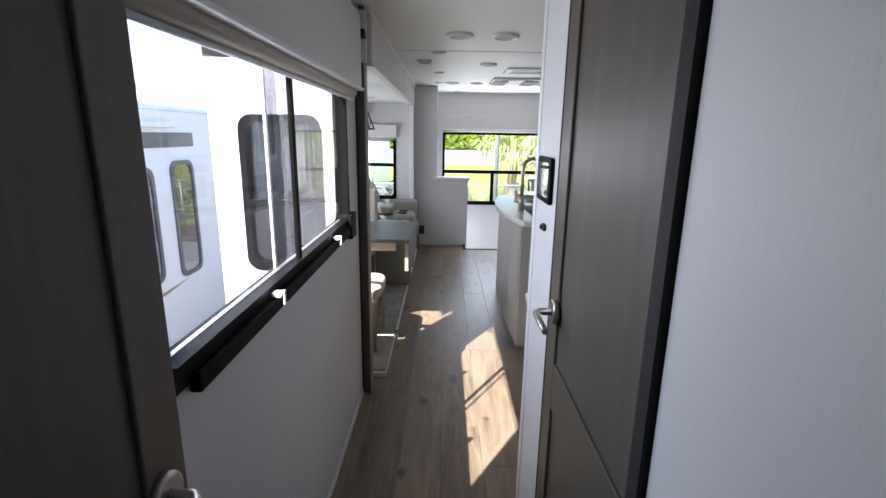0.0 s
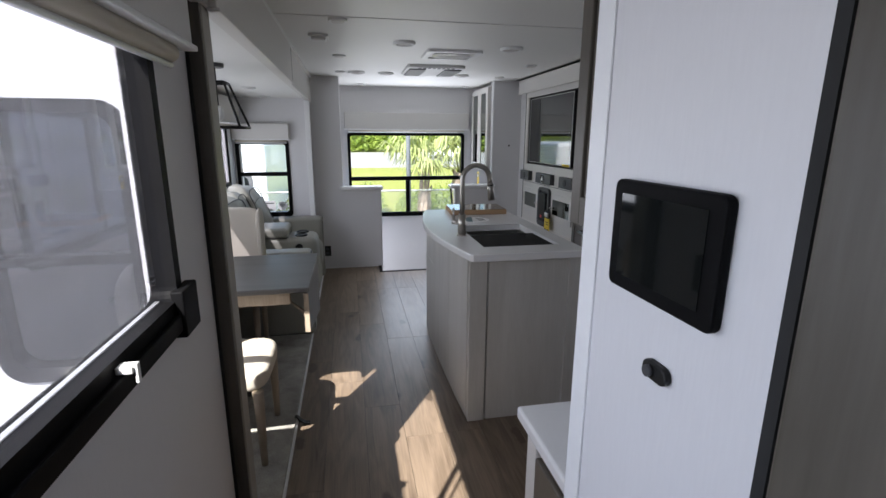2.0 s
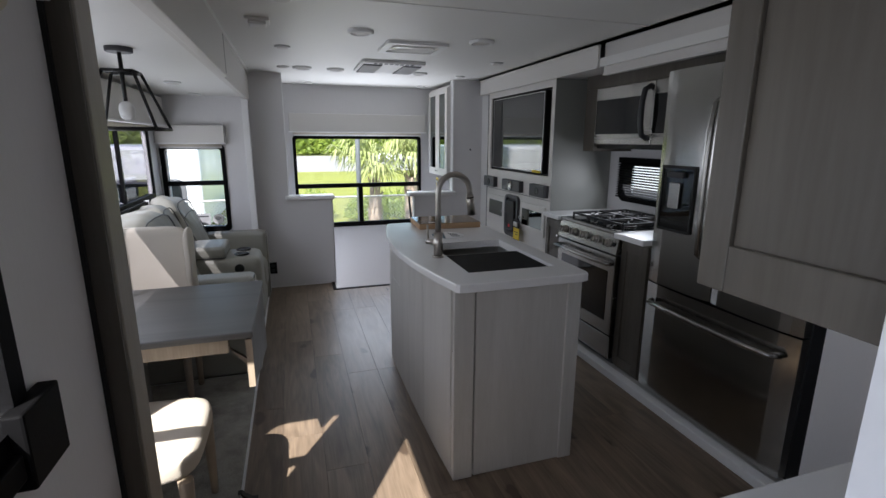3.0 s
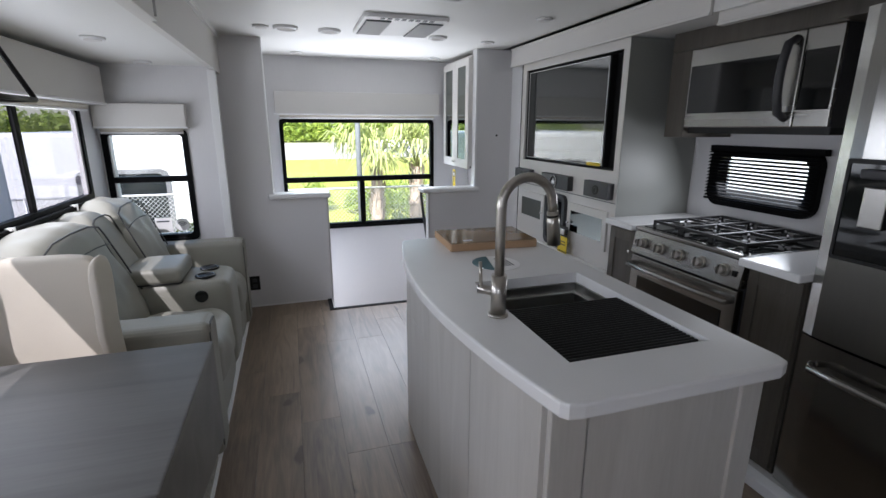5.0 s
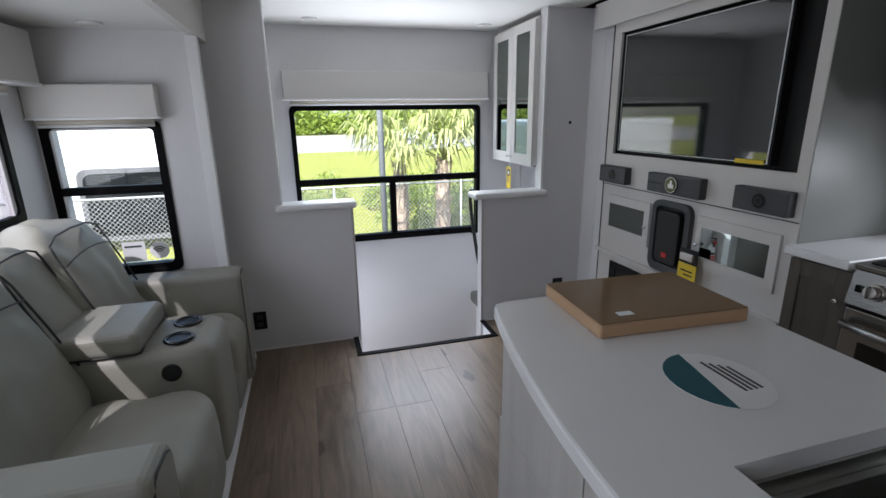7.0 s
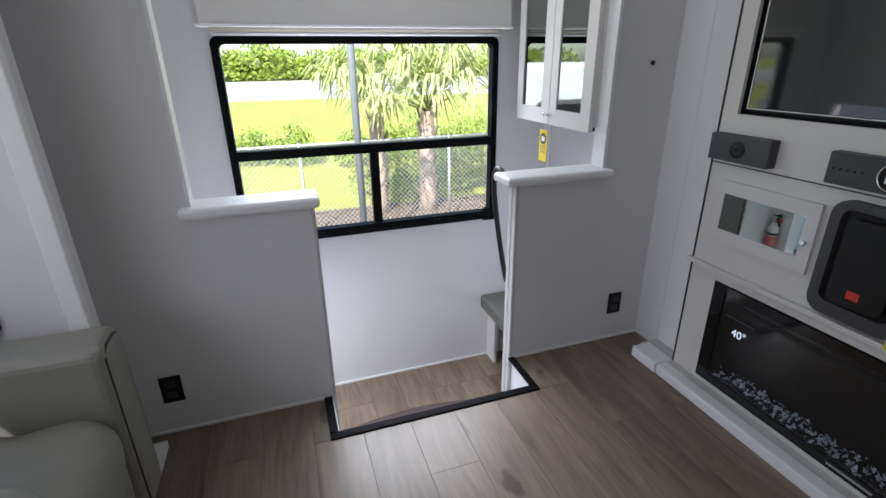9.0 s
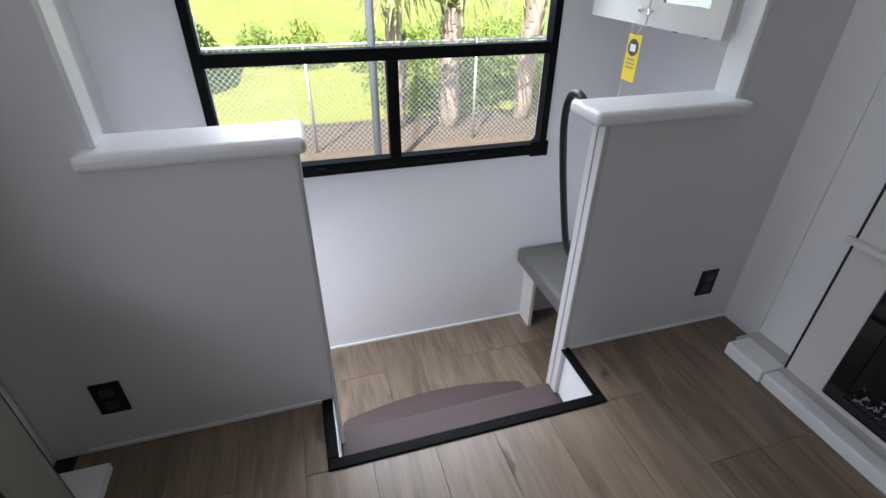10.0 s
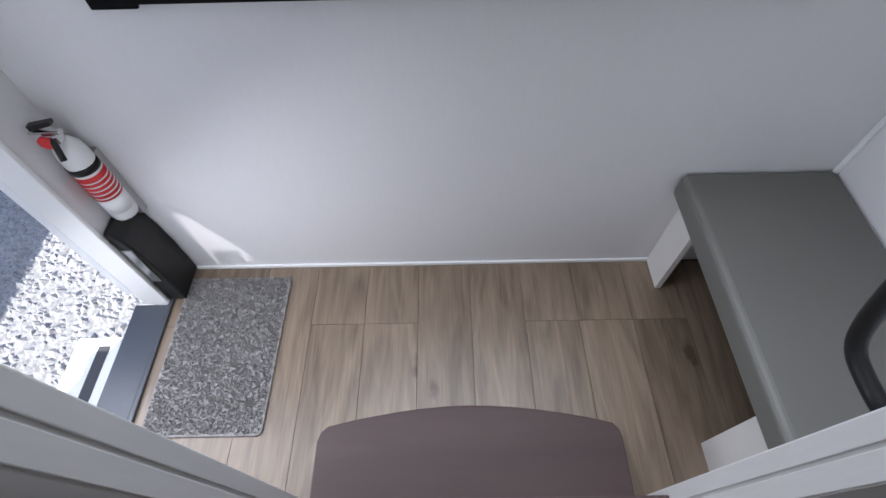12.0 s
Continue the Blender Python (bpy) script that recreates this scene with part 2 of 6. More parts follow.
TABLEWOOD = wood("weathered_grey_wood", (0.062, 0.060, 0.057), (0.125, 0.122, 0.115), 0.45, "x", 8, 0.1, 0.1)
CHAIRWOOD = wood("washed_oak", (0.28, 0.22, 0.16), (0.45, 0.37, 0.28), 0.5, "z", 10, 0.15, 0.12)
COLUMN = wood("pale_elm_trim", (0.24, 0.22, 0.18), (0.37, 0.345, 0.295), 0.45, "z", 7, 0.1, 0.08, 0.1)
TREAD = wood("mahogany_vinyl_tread", (0.034, 0.018, 0.017), (0.060, 0.033, 0.031), 0.6, "x", 8, 0.1, 0.06)
QUARTZ = material("white_quartz", (0.80, 0.795, 0.79), 0.22, vary=0.03, scale=6, fine=300, bump=0.0)
LEATHER = material("greige_leatherette", (0.265, 0.260, 0.222), 0.5, vary=0.05, scale=4, fine=420, bump=0.18)
LEATHERPIPE = material("dark_piping", (0.03, 0.03, 0.03), 0.5)
FABRIC = material("cream_upholstery", (0.58, 0.53, 0.45), 0.75, vary=0.06, scale=5, fine=500, bump=0.25)
STOOLSKIN = material("taupe_vinyl_upholstery", (0.125, 0.123, 0.11), 0.5, vary=0.05, scale=4, fine=400, bump=0.12)
CARPET = material("mottled_grey_carpet", (0.33, 0.315, 0.28), 0.95, vary=0.7, scale=11, fine=350, bump=0.6)
MATFIBRE = material("grey_doormat_pile", (0.24, 0.23, 0.225), 0.95, vary=0.75, scale=60, fine=260, bump=0.5)
STEEL = material("brushed_steel", (0.36, 0.355, 0.34), 0.17, 1.0, 0.06, 1.5, 60, 0.03, (12, 12, 0.4))
STEELH = material("brushed_steel_across", (0.38, 0.37, 0.35), 0.26, 1.0, 0.05, 1.5, 60, 0.03, (12, 0.4, 12))
NICKEL = material("satin_nickel", (0.50, 0.47, 0.43), 0.30, 1.0, 0.03, 8, 200, 0.02)
CHROME = material("polished_chrome", (0.75, 0.75, 0.75), 0.08, 1.0, 0.02)
BLACK = material("black_plastic", (0.011, 0.011, 0.011), 0.42, vary=0.15, scale=6, fine=300, bump=0.05, spec=0.3)
FRAME = material("black_window_frame", (0.006, 0.006, 0.0065), 0.5, vary=0.15, scale=5, fine=200, bump=0.03, spec=0.05)
BLACKGLASS = material("black_glass", (0.006, 0.007, 0.007), 0.05, vary=0.1, bump=0)
SCREEN = material("tv_screen", (0.01, 0.013, 0.012), 0.05, vary=0.05, bump=0, spec=0.9, coat=0.3)
ENDPANEL = material("grey_green_laminate", (0.27, 0.275, 0.255), 0.42, vary=0.04, scale=2, fine=150, bump=0.02)
SINKSTEEL = material("satin_sink_steel", (0.58, 0.58, 0.56), 0.3, 1.0, 0.06, 3, 80, 0.03, (1, 12, 12))
PRIVACY = material("reflective_privacy_glass", (0.05, 0.052, 0.055), 0.03, vary=0.1, bump=0, spec=1.0, coat=1.0)
MIRROR = material("tinted_mirror", (0.30, 0.33, 0.31), 0.02, 1.0, 0.02, bump=0)
IRON = material("cast_iron", (0.015, 0.015, 0.016), 0.6, vary=0.2, fine=200, bump=0.3)
CHARCOAL = material("charcoal_plastic", (0.05, 0.05, 0.055), 0.5, vary=0.08, fine=300, bump=0.05)
GREYTRIM = material("dark_blue_grey_trim", (0.045, 0.05, 0.06), 0.4)
CARDBOARD = material("kraft_cardboard", (0.48, 0.31, 0.18), 0.7, vary=0.08, scale=4, fine=120, bump=0.06)
FILM = material("glossy_wrap_film", (0.24, 0.15, 0.075), 0.08, vary=0.05, bump=0)
WHITEP = material("white_plastic", (0.78, 0.78, 0.77), 0.35, vary=0.02)
PAPER = material("white_paper", (0.8, 0.8, 0.8), 0.7, vary=0.02)
YELLOW = material("yellow_card", (0.75, 0.55, 0.03), 0.6, vary=0.04)
RED = material("red_label", (0.62, 0.03, 0.03), 0.45, vary=0.05)
TEAL = material("teal_print", (0.01, 0.10, 0.13), 0.4, vary=0.05)
FIBREGLASS = material("white_fibreglass", (0.76, 0.77, 0.78), 0.3, vary=0.02, scale=1, bump=0.01)
DARKGREY = material("dark_grey_decal", (0.10, 0.10, 0.11), 0.4)
COPPER = material("bronze_decal", (0.30, 0.19, 0.12), 0.4)
GRASS = material("mown_grass", (0.22, 0.23, 0.035), 0.9, vary=0.3, scale=0.6, fine=30, bump=0.4)
GRAVEL = material("crushed_gravel", (0.22, 0.225, 0.235), 0.9, vary=0.75, scale=30, fine=55, bump=1.0)
MULCH = material("brown_mulch", (0.12, 0.085, 0.06), 0.95, vary=0.4, scale=8, fine=80, bump=0.9)
ASPHALT = material("sun_bleached_asphalt", (0.29, 0.275, 0.262), 0.95, vary=0.1, scale=0.5, fine=40, bump=0.2)
LEAF = foliage("bright_leaves", (0.15, 0.23, 0.03), (0.31, 0.38, 0.065), 0.8)
FROND = foliage("palm_fronds", (0.27, 0.32, 0.09), (0.50, 0.52, 0.24), 2.5)
BARK = material("palm_bark", (0.36, 0.28, 0.22), 0.9, vary=0.35, scale=8, fine=40, bump=1.0)
GALV = material("galvanised_steel", (0.5, 0.5, 0.5), 0.5, 0.8, 0.08)
CLEAR = glass("clear_pane", (0.93, 0.95, 0.94))
SMOKE = glass("smoked_pane", (0.50, 0.50, 0.53), 0.08)
GAUZE = bpy.data.materials.new("insect_gauze")
GAUZE.use_nodes = True
gn = GAUZE.node_tree.nodes
gn["Principled BSDF"].inputs["Base Color"].default_value = (0.62, 0.62, 0.63, 1)
gn["Principled BSDF"].inputs["Roughness"].default_value = 0.8
gn["Principled BSDF"].inputs["Alpha"].default_value = 0.28
TINT = glass("lightly_smoked_pane", (0.84, 0.84, 0.86), 0.1)
CRYSTAL = material("clear_crystals", (0.65, 0.72, 0.85), 0.08, vary=0.2, bump=0)
RUBBER = material("black_rubber", (0.012, 0.012, 0.012), 0.8, vary=0.2)


# ---- builders ----
def box(bm, x0, x1, y0, y1, z0, z1, bevel=0.0, seg=2):
    v = [bm.verts.new((x, y, z)) for z in (z0, z1) for y in (y0, y1) for x in (x0, x1)]
    f = [bm.faces.new([v[i] for i in q]) for q in ((0, 2, 3, 1), (4, 5, 7, 6), (0, 1, 5, 4), (2, 6, 7, 3), (0, 4, 6, 2), (1, 3, 7, 5))]
    if bevel:
        es = list({e for q in f for e in q.edges})
        bmesh.ops.bevel(bm, geom=es, offset=bevel, segments=seg, affect="EDGES", profile=0.5)
    return bm


def boxes(*rows, bevel=0.0, seg=2):
    bm = bmesh.new()
    for r in rows:
        box(bm, *r, bevel=bevel, seg=seg)
    return bm


def tube(bm, pts, r, seg=10, closed=False, taper=None):
    """A round bar along points."""
    pts = [Vector(p) for p in pts]
    rings, n = [], len(pts)
    up = None
    for i, p in enumerate(pts):
        a = pts[(i - 1) % n] if closed or i else p
        b = pts[(i + 1) % n] if closed or i < n - 1 else p
        d = (b - a).normalized()
        if up is None:
            up = d.orthogonal().normalized()
        side = d.cross(up).normalized()
        up = side.cross(d).normalized()
        rad = r if taper is None else r + (taper - r) * i / (n - 1)
        rings.append([bm.verts.new(p + rad * (math.cos(k * 2 * math.pi / seg) * up + math.sin(k * 2 * math.pi / seg) * side)) for k in range(seg)])
    for i in range(n if closed else n - 1):
        A, B = rings[i], rings[(i + 1) % n]
        for k in range(seg):
            q = bm.faces.new([A[k], A[(k + 1) % seg], B[(k + 1) % seg], B[k]])
            q.smooth = True
    if not closed:
        bm.faces.new(rings[0][::-1])
        bm.faces.new(rings[-1])
    return bm


def disc(bm, c, axis, r, h, seg=24, bevel=0.0):
    """A short round drum from c along axis."""
    a = Vector(axis).normalized()
    u = a.orthogonal().normalized()
    w = a.cross(u)
    prof = [(r, 0), (r, h)] if not bevel else [(r, 0), (r, h - bevel), (r - bevel * 0.3, h - bevel * 0.3), (r - bevel, h)]
    rings = [[bm.verts.new(Vector(c) + a * z + q * (math.cos(k * 2 * math.pi / seg) * u + math.sin(k * 2 * math.pi / seg) * w)) for k in range(seg)] for q, z in prof]
    for A, B in zip(rings, rings[1:]):
        for k in range(seg):
            bm.faces.new([A[k], A[(k + 1) % seg], B[(k + 1) % seg], B[k]]).smooth = True
    bm.faces.new(rings[0][::-1])
    bm.faces.new(rings[-1])
    return bm


def prism(bm, outline, axis, lo, hi, bevel=0.0):
    """An outline of (u, v) pairs drawn out along an axis from lo to hi."""
    def at(u, v, w):
        return {"x": (w, u, v), "y": (u, w, v), "z": (u, v, w)}[axis]
    A, B = [bm.verts.new(at(u, v, lo)) for u, v in outline], [bm.verts.new(at(u, v, hi)) for u, v in outline]
    n = len(outline)
    fs = [bm.faces.new(A), bm.faces.new(B[::-1])] + [bm.faces.new([A[i], B[i], B[(i + 1) % n], A[(i + 1) % n]]) for i in range(n)]
    bmesh.ops.recalc_face_normals(bm, faces=fs)
    if bevel:
        es = list({e for f in fs for e in f.edges})
        bmesh.ops.bevel(bm, geom=es, offset=bevel, segments=2, affect="EDGES", profile=0.5)
    return bm


def rounded(x0, x1, y0, y1, r, seg=5):
    pts = []
    for cx, cy, a in ((x1 - r, y1 - r, 0), (x0 + r, y1 - r, 90), (x0 + r, y0 + r, 180), (x1 - r, y0 + r, 270)):
        for k in range(seg + 1):
            t = radians(a + 90 * k / seg)
            pts.append((cx + r * math.cos(t), cy + r * math.sin(t)))
    return pts


def frame_ring(bm, axis, lo, hi, outer, inner, r_out=0.0, r_in=0.0):
    """A flat frame with rounded corners: outer and inner are (u0, u1, v0, v1)."""
    def at(p, w):
        return {"x": (w, p[0], p[1]), "y": (p[0], w, p[1]), "z": (p[0], p[1], w)}[axis]
    O, I = rounded(*outer, max(r_out, 1e-4)), rounded(*inner, max(r_in, 1e-4))
    rows = [[bm.verts.new(at(p, w)) for p in ring] for ring, w in ((O, lo), (O, hi), (I, hi), (I, lo))]
    n, fs = len(O), []
    for a in range(4):
        A, B = rows[a], rows[(a + 1) % 4]
        fs += [bm.faces.new([A[k], A[(k + 1) % n], B[(k + 1) % n], B[k]]) for k in range(n)]
    bmesh.ops.recalc_face_normals(bm, faces=fs)
    return bm


def cushion(bm, x0, x1, y0, y1, z0, z1, puff=0.35, n=10, lean=None, wrinkle=0.004, e=5.0):
    """A soft block: a cube grid pressed towards a rounded shape, with slight unevenness."""
    c = Vector(((x0 + x1) / 2, (y0 + y1) / 2, (z0 + z1) / 2))
    h = Vector(((x1 - x0) / 2, (y1 - y0) / 2, (z1 - z0) / 2))
    seen, faces = {}, []

    def vert(i, j, k):
        key = (i, j, k)
        if key not in seen:
            p = Vector((2 * i / n - 1, 2 * j / n - 1, 2 * k / n - 1))
            m = (abs(p.x) ** e + abs(p.y) ** e + abs(p.z) ** e) ** (1 / e)
            mx = max(abs(p.x), abs(p.y), abs(p.z))
            q = p * (mx / m)
            s = Vector([v * (1 - puff * 0.25 * (1 - (1 - q[(a + 1) % 3] ** 2) * (1 - q[(a + 2) % 3] ** 2))) for a, v in enumerate(q)])
            w = c + Vector([s[a] * h[a] for a in range(3)])
            w += Vector((1, 1, 1)) * wrinkle * noise.noise(w * 9)
            if lean:
                w = lean(w)
            seen[key] = bm.verts.new(w)
        return seen[key]
    for a in range(3):
        for side in (0, n):
            for i in range(n):
                for j in range(n):
                    q = []
                    for di, dj in ((0, 0), (1, 0), (1, 1), (0, 1)):
                        t = [0, 0, 0]
                        t[a], t[(a + 1) % 3], t[(a + 2) % 3] = side, i + di, j + dj
                        q.append(vert(*t))
                    f = bm.faces.new(q if side else q[::-1])
                    f.smooth = True
    return bm


def mesh_of(name, bm, mat):
    me = bpy.data.meshes.new(name)
    bm.normal_update()
    bm.to_mesh(me)
    bm.free()
    me.materials.append(mat)
    return me


def part(name, bm, mat, parent, label=""):
    """One mesh under a thing or under a part."""
    ob = new(name, mesh_of(name, bm, mat))
    ob.parent = parent
    if parent.type == "EMPTY":
        ob.matrix_parent_inverse = Matrix.Translation(-Vector(parent.location))
    elif parent.parent is None:
        ob.matrix_parent_inverse = Matrix.Translation(-Vector(parent.location))
    return tagged(ob, label)


def thing(name, base, label, category, group="", kind=""):
    ob = new(name)
    ob.empty_display_size = 0.1
    ob.location = base
    return tagged(ob, label, category, group, kind)


def solid(name, bm, mat, label="", category="", group="", kind=""):
    """A thing that is one mesh, its origin at the middle of its base."""
    lo = Vector([min(v.co[a] for v in bm.verts) for a in range(3)])
    hi = Vector([max(v.co[a] for v in bm.verts) for a in range(3)])
    base = Vector(((lo.x + hi.x) / 2, (lo.y + hi.y) / 2, lo.z))
    bmesh.ops.translate(bm, verts=bm.verts, vec=-base)
    ob = new(name, mesh_of(name, bm, mat))
    ob.location = base
    return tagged(ob, label, category, group, kind)


def structure(name, bm, mat, label=""):
    ob = new(name, mesh_of(name, bm, mat))
    return tagged(ob, label, "", "", "structure")


def wall_rows(axis, lo, hi, u0, u1, z0, z1, holes=()):
    """Boxes that make up a wall across axis, with openings (u0, u1, z0, z1) right through it."""
    us = sorted({u0, u1, *[v for h in holes for v in h[:2]]})
    zs = sorted({z0, z1, *[v for h in holes for v in h[2:]]})
    rows = []
    for a, b in zip(us, us[1:]):
        run = None
        for c, d in zip(zs, zs[1:]):
            cut = any(h[0] <= a and b <= h[1] and h[2] <= c and d <= h[3] for h in holes)
            if cut:
                run = None
            elif run:
                rows[-1][5] = d
            else:
                rows.append([lo, hi, a, b, c, d] if axis == "x" else [a, b, lo, hi, c, d])
                run = True
    return rows


# ---- large structure ----
floor = structure("floor", boxes((-0.47, 1.86, -1.6, 6.19, -0.12, -0.006), (-0.47, 0.315, 6.19, 6.45, -0.12, -0.006), (1.215, 2.0, 6.19, 6.45, -0.12, -0.006)), RUBBER, "wood-look vinyl plank floor of the living area")
lower_floor = structure("lower_floor", boxes((-0.36, 1.92, 6.40, 7.40, -0.72, -0.616)), RUBBER, "lighter wood-look plank floor of the sunken entry")
structure("ceiling", boxes((-0.50, 2.05, -1.6, 7.42, 2.06, 2.12)), CEIL, "plain off-white ceiling board")
structure("ceiling_trim", boxes((-0.36, 1.86, 3.851, 3.862, 2.0565, 2.06), (-0.36, -0.335, 2.62, 6.45, 2.035, 2.06)), CEIL)
structure("slide_ceiling", boxes((-1.18, -0.385, 2.66, 6.28, 1.82, 1.88)), CEIL, "low ceiling of the dining slide-out")
structure("slide_floor", boxes((-1.18, -0.30, 2.80, 6.37, 0.0, 0.028)), TRIM)
structure("carpet", boxes((-1.10, -0.306, 2.815, 4.50, 0.028, 0.042), bevel=0.005), CARPET, "mottled grey carpet under the dining table")
structure("kitchen_slide_floor", boxes((1.85, 2.46, 1.70, 6.29, 0.0, 0.045)), GREIGETRIM, "floor of the kitchen slide-out")
structure("kitchen_slide_lip", boxes((1.79, 1.8495, 1.70, 6.11, 0.0, 0.05), bevel=0.006), TRIM, "white rounded edge of the kitchen slide-out floor")
structure("kitchen_lip_end", boxes((1.785, 1.885, 6.112, 6.27, 0.0, 0.054), bevel=0.005), TRIM, "white end cap of the slide-out edge")
structure("kitchen_soffit", boxes((1.87, 2.48, 2.60, 6.30, 1.91, 1.96)), CEIL)
structure("wall_left", boxes(*wall_rows("x", -0.47, -0.41, -1.6, 2.62, -0.1, 2.06, [(0.85, 2.31, 1.05, 1.70)])), WALL, "pale corridor wall with a wide window")
structure("exterior_stripe", boxes(*[(-0.474, -0.4705, -1.6, 2.58, z, z + h) for z, h in ((0.66, 0.14), (0.30, 0.16), (-0.02, 0.10), (1.76, 0.16))]), DARKGREY, "dark grey stripes along the outside of the trailer")
structure("wall_slide_near", boxes(*wall_rows("y", 2.66, 2.72, -1.18, -0.43, -0.2, 1.90, [(-1.02, -0.62, 0.74, 1.52)])), FIBREGLASS, "end wall of the dining slide-out")
structure("wall_slide_side", boxes(*wall_rows("x", -1.125, -1.10, 2.72, 6.22, -0.2, 1.90, [(3.0, 4.06, 1.02, 1.54), (4.28, 5.90, 1.02, 1.54)])), WALL, "long wall of the dining slide-out")
structure("wall_slide_far", boxes(*wall_rows("y", 6.22, 6.28, -1.18, -0.36, -0.2, 1.90, [(-1.04, -0.61, 0.69, 1.37)])), WALL, "end wall of the slide-out behind the sofa")
structure("slide_far_trim", boxes((-0.405, -0.352, 6.185, 6.22, 0.60, 1.80), bevel=0.004), TRIM)
structure("slide_header", boxes((-0.385, -0.352, 2.60, 6.45, 1.80, 2.035)), PALE, "pale fascia over the slide-out opening")
structure("slide_header_cover", boxes((-0.352, -0.330, 2.66, 4.55, 1.80, 2.03), (-0.358, -0.322, 2.66, 4.55, 1.79, 1.80), bevel=0.003), PALE)
structure("slide_header_end", boxes((-0.351, -0.332, 4.552, 4.60, 1.815, 2.02)), TAUPE)
structure("wall_pillar_left", boxes((-0.47, -0.07, 6.45, 6.51, -0.61, 2.06)), WALL, "grey-white wall beside the entry opening")
structure("wall_half_left", boxes((-0.07, 0.34, 6.45, 6.51, -0.61, 0.88)), WALL, "half wall beside the entry steps")
structure("wall_half_right", boxes((1.21, 1.64, 6.45, 6.51, -0.61, 0.88)), WALL, "half wall beside the entry steps")
structure("wall_pillar_right", boxes((1.64, 2.02, 6.45, 6.51, -0.61, 2.06)), WALL, "grey-white wall beside the entry opening")
structure("half_wall_cap_left", boxes((-0.10, 0.372, 6.40, 6.56, 0.88, 0.92), bevel=0.014, seg=3), TRIM, "rounded white cap on the half wall")
structure("half_wall_cap_right", boxes((1.135, 1.66, 6.40, 6.56, 0.88, 0.92), bevel=0.014, seg=3), TRIM, "rounded white cap on the half wall")
structure("pillar_trim", boxes((-0.07, -0.058, 6.445, 6.515, 0.92, 2.06), (1.622, 1.64, 6.443, 6.53, 0.92, 2.06), bevel=0.003), TRIM)
structure("half_wall_end_left", boxes((0.34, 0.349, 6.444, 6.516, -0.61, 0.88), (0.349, 0.353, 6.446, 6.478, -0.61, 0.88), (0.349, 0.353, 6.484, 6.514, -0.61, 0.88), bevel=0.0015), GREIGETRIM, "grooved greige trim on the half wall end")
structure("half_wall_end_right", boxes((1.199, 1.21, 6.444, 6.516, -0.61, 0.88), (1.195, 1.199, 6.446, 6.478, -0.61, 0.88), (1.195, 1.199, 6.484, 6.514, -0.61, 0.88), bevel=0.0015), GREIGETRIM, "grooved greige trim on the half wall end")
structure("well_side", boxes((0.322, 0.338, 6.215, 6.445, -0.61, 0.0), (1.212, 1.228, 6.215, 6.445, -0.61, 0.0), (0.338, 1.212, 6.19, 6.212, -0.61, -0.012)), TRIM)
structure("well_nosing", boxes((0.300, 1.225, 6.185, 6.222, -0.014, 0.007), (0.300, 0.334, 6.222, 6.45, -0.004, 0.007), (1.192, 1.225, 6.222, 6.45, -0.004, 0.007), bevel=0.003), FRAME, "black metal edging round the step well")
structure("wall_rear", boxes(*wall_rows("y", 7.352, 7.42, -0.38, 1.98, -0.72, 2.06, [(0.04, 1.485, 0.465, 1.475)])), WALL, "pale rear wall with a large window")
structure("wall_entry_right", boxes((1.89, 1.96, 6.51, 7.352, -0.72, 2.06)), WALL)
structure("wall_entry_left", boxes(*wall_rows("x", -0.38, -0.32, 6.51, 7.352, -0.72, 2.06, [(6.60, 7.205, -0.61, 1.06)])), WALL, "side wall with the open entry doorway")
structure("baseboard", boxes((-0.41, -0.404, -1.6, 2.62, 0.0, 0.03), (-0.38, 0.30, 6.444, 6.45, 0.0, 0.012), (1.228, 1.95, 6.444, 6.45, 0.0, 0.012), (-0.32, 1.5, 7.344, 7.352, -0.61, -0.597)), TRIM)
structure("corner_trim", boxes((1.878, 1.889, 7.335, 7.351, -0.61, 2.06), bevel=0.003), TRIM)
structure("wall_right", boxes(*wall_rows("x", 0.352, 0.41, -1.6, 1.763, -0.05, 2.06, [(0.745, 1.425, -0.05, 1.93)])), WALL, "pale corridor wall with a brown door")
structure("wall_end_trim", boxes((0.3485, 0.352, 1.722, 1.764, 0.0, 2.06), bevel=0.001), TRIM)
structure("wall_bath", boxes((0.41, 1.85, 1.70, 1.763, -0.05, 2.06)), WALL)
structure("wall_bath_back", boxes((1.20, 1.26, -1.6, 1.70, -0.05, 2.06)), WALL)
structure("wall_behind", boxes((-0.47, 1.26, -1.66, -1.6, -0.05, 2.06)), WALL)
structure("wall_kitchen_near", boxes((1.85, 2.48, 1.70, 2.72, -0.05, 2.06)), WALL)
structure("wall_kitchen_back", boxes(*wall_rows("x", 2.42, 2.48, 2.72, 6.30, -0.1, 1.91, [(4.12, 4.63, 1.045, 1.295)])), WALL, "pale wall behind the stove")
structure("wall_tv_end", boxes((1.955, 2.02, 6.12, 6.29, 0.046, 2.06), (1.955, 2.02, 6.292, 6.449, -0.005, 2.06)), TRIM)
structure("kitchen_header", boxes((1.852, 1.87, 4.29, 6.26, 1.905, 2.033), (1.846, 1.872, 4.29, 6.262, 1.898, 1.912), (1.846, 1.872, 4.29, 6.262, 2.025, 2.038), bevel=0.003), PALE, "pale fascia over the television wall")
structure("kitchen_header_near", boxes((1.90, 1.93, 2.60, 4.288, 1.865, 2.05), (1.893, 1.932, 2.60, 4.288, 1.858, 1.870), bevel=0.003), PALE)
structure("roof_closure", boxes((1.86, 2.50, 1.6, 6.51, 2.06, 2.12)), CEIL)
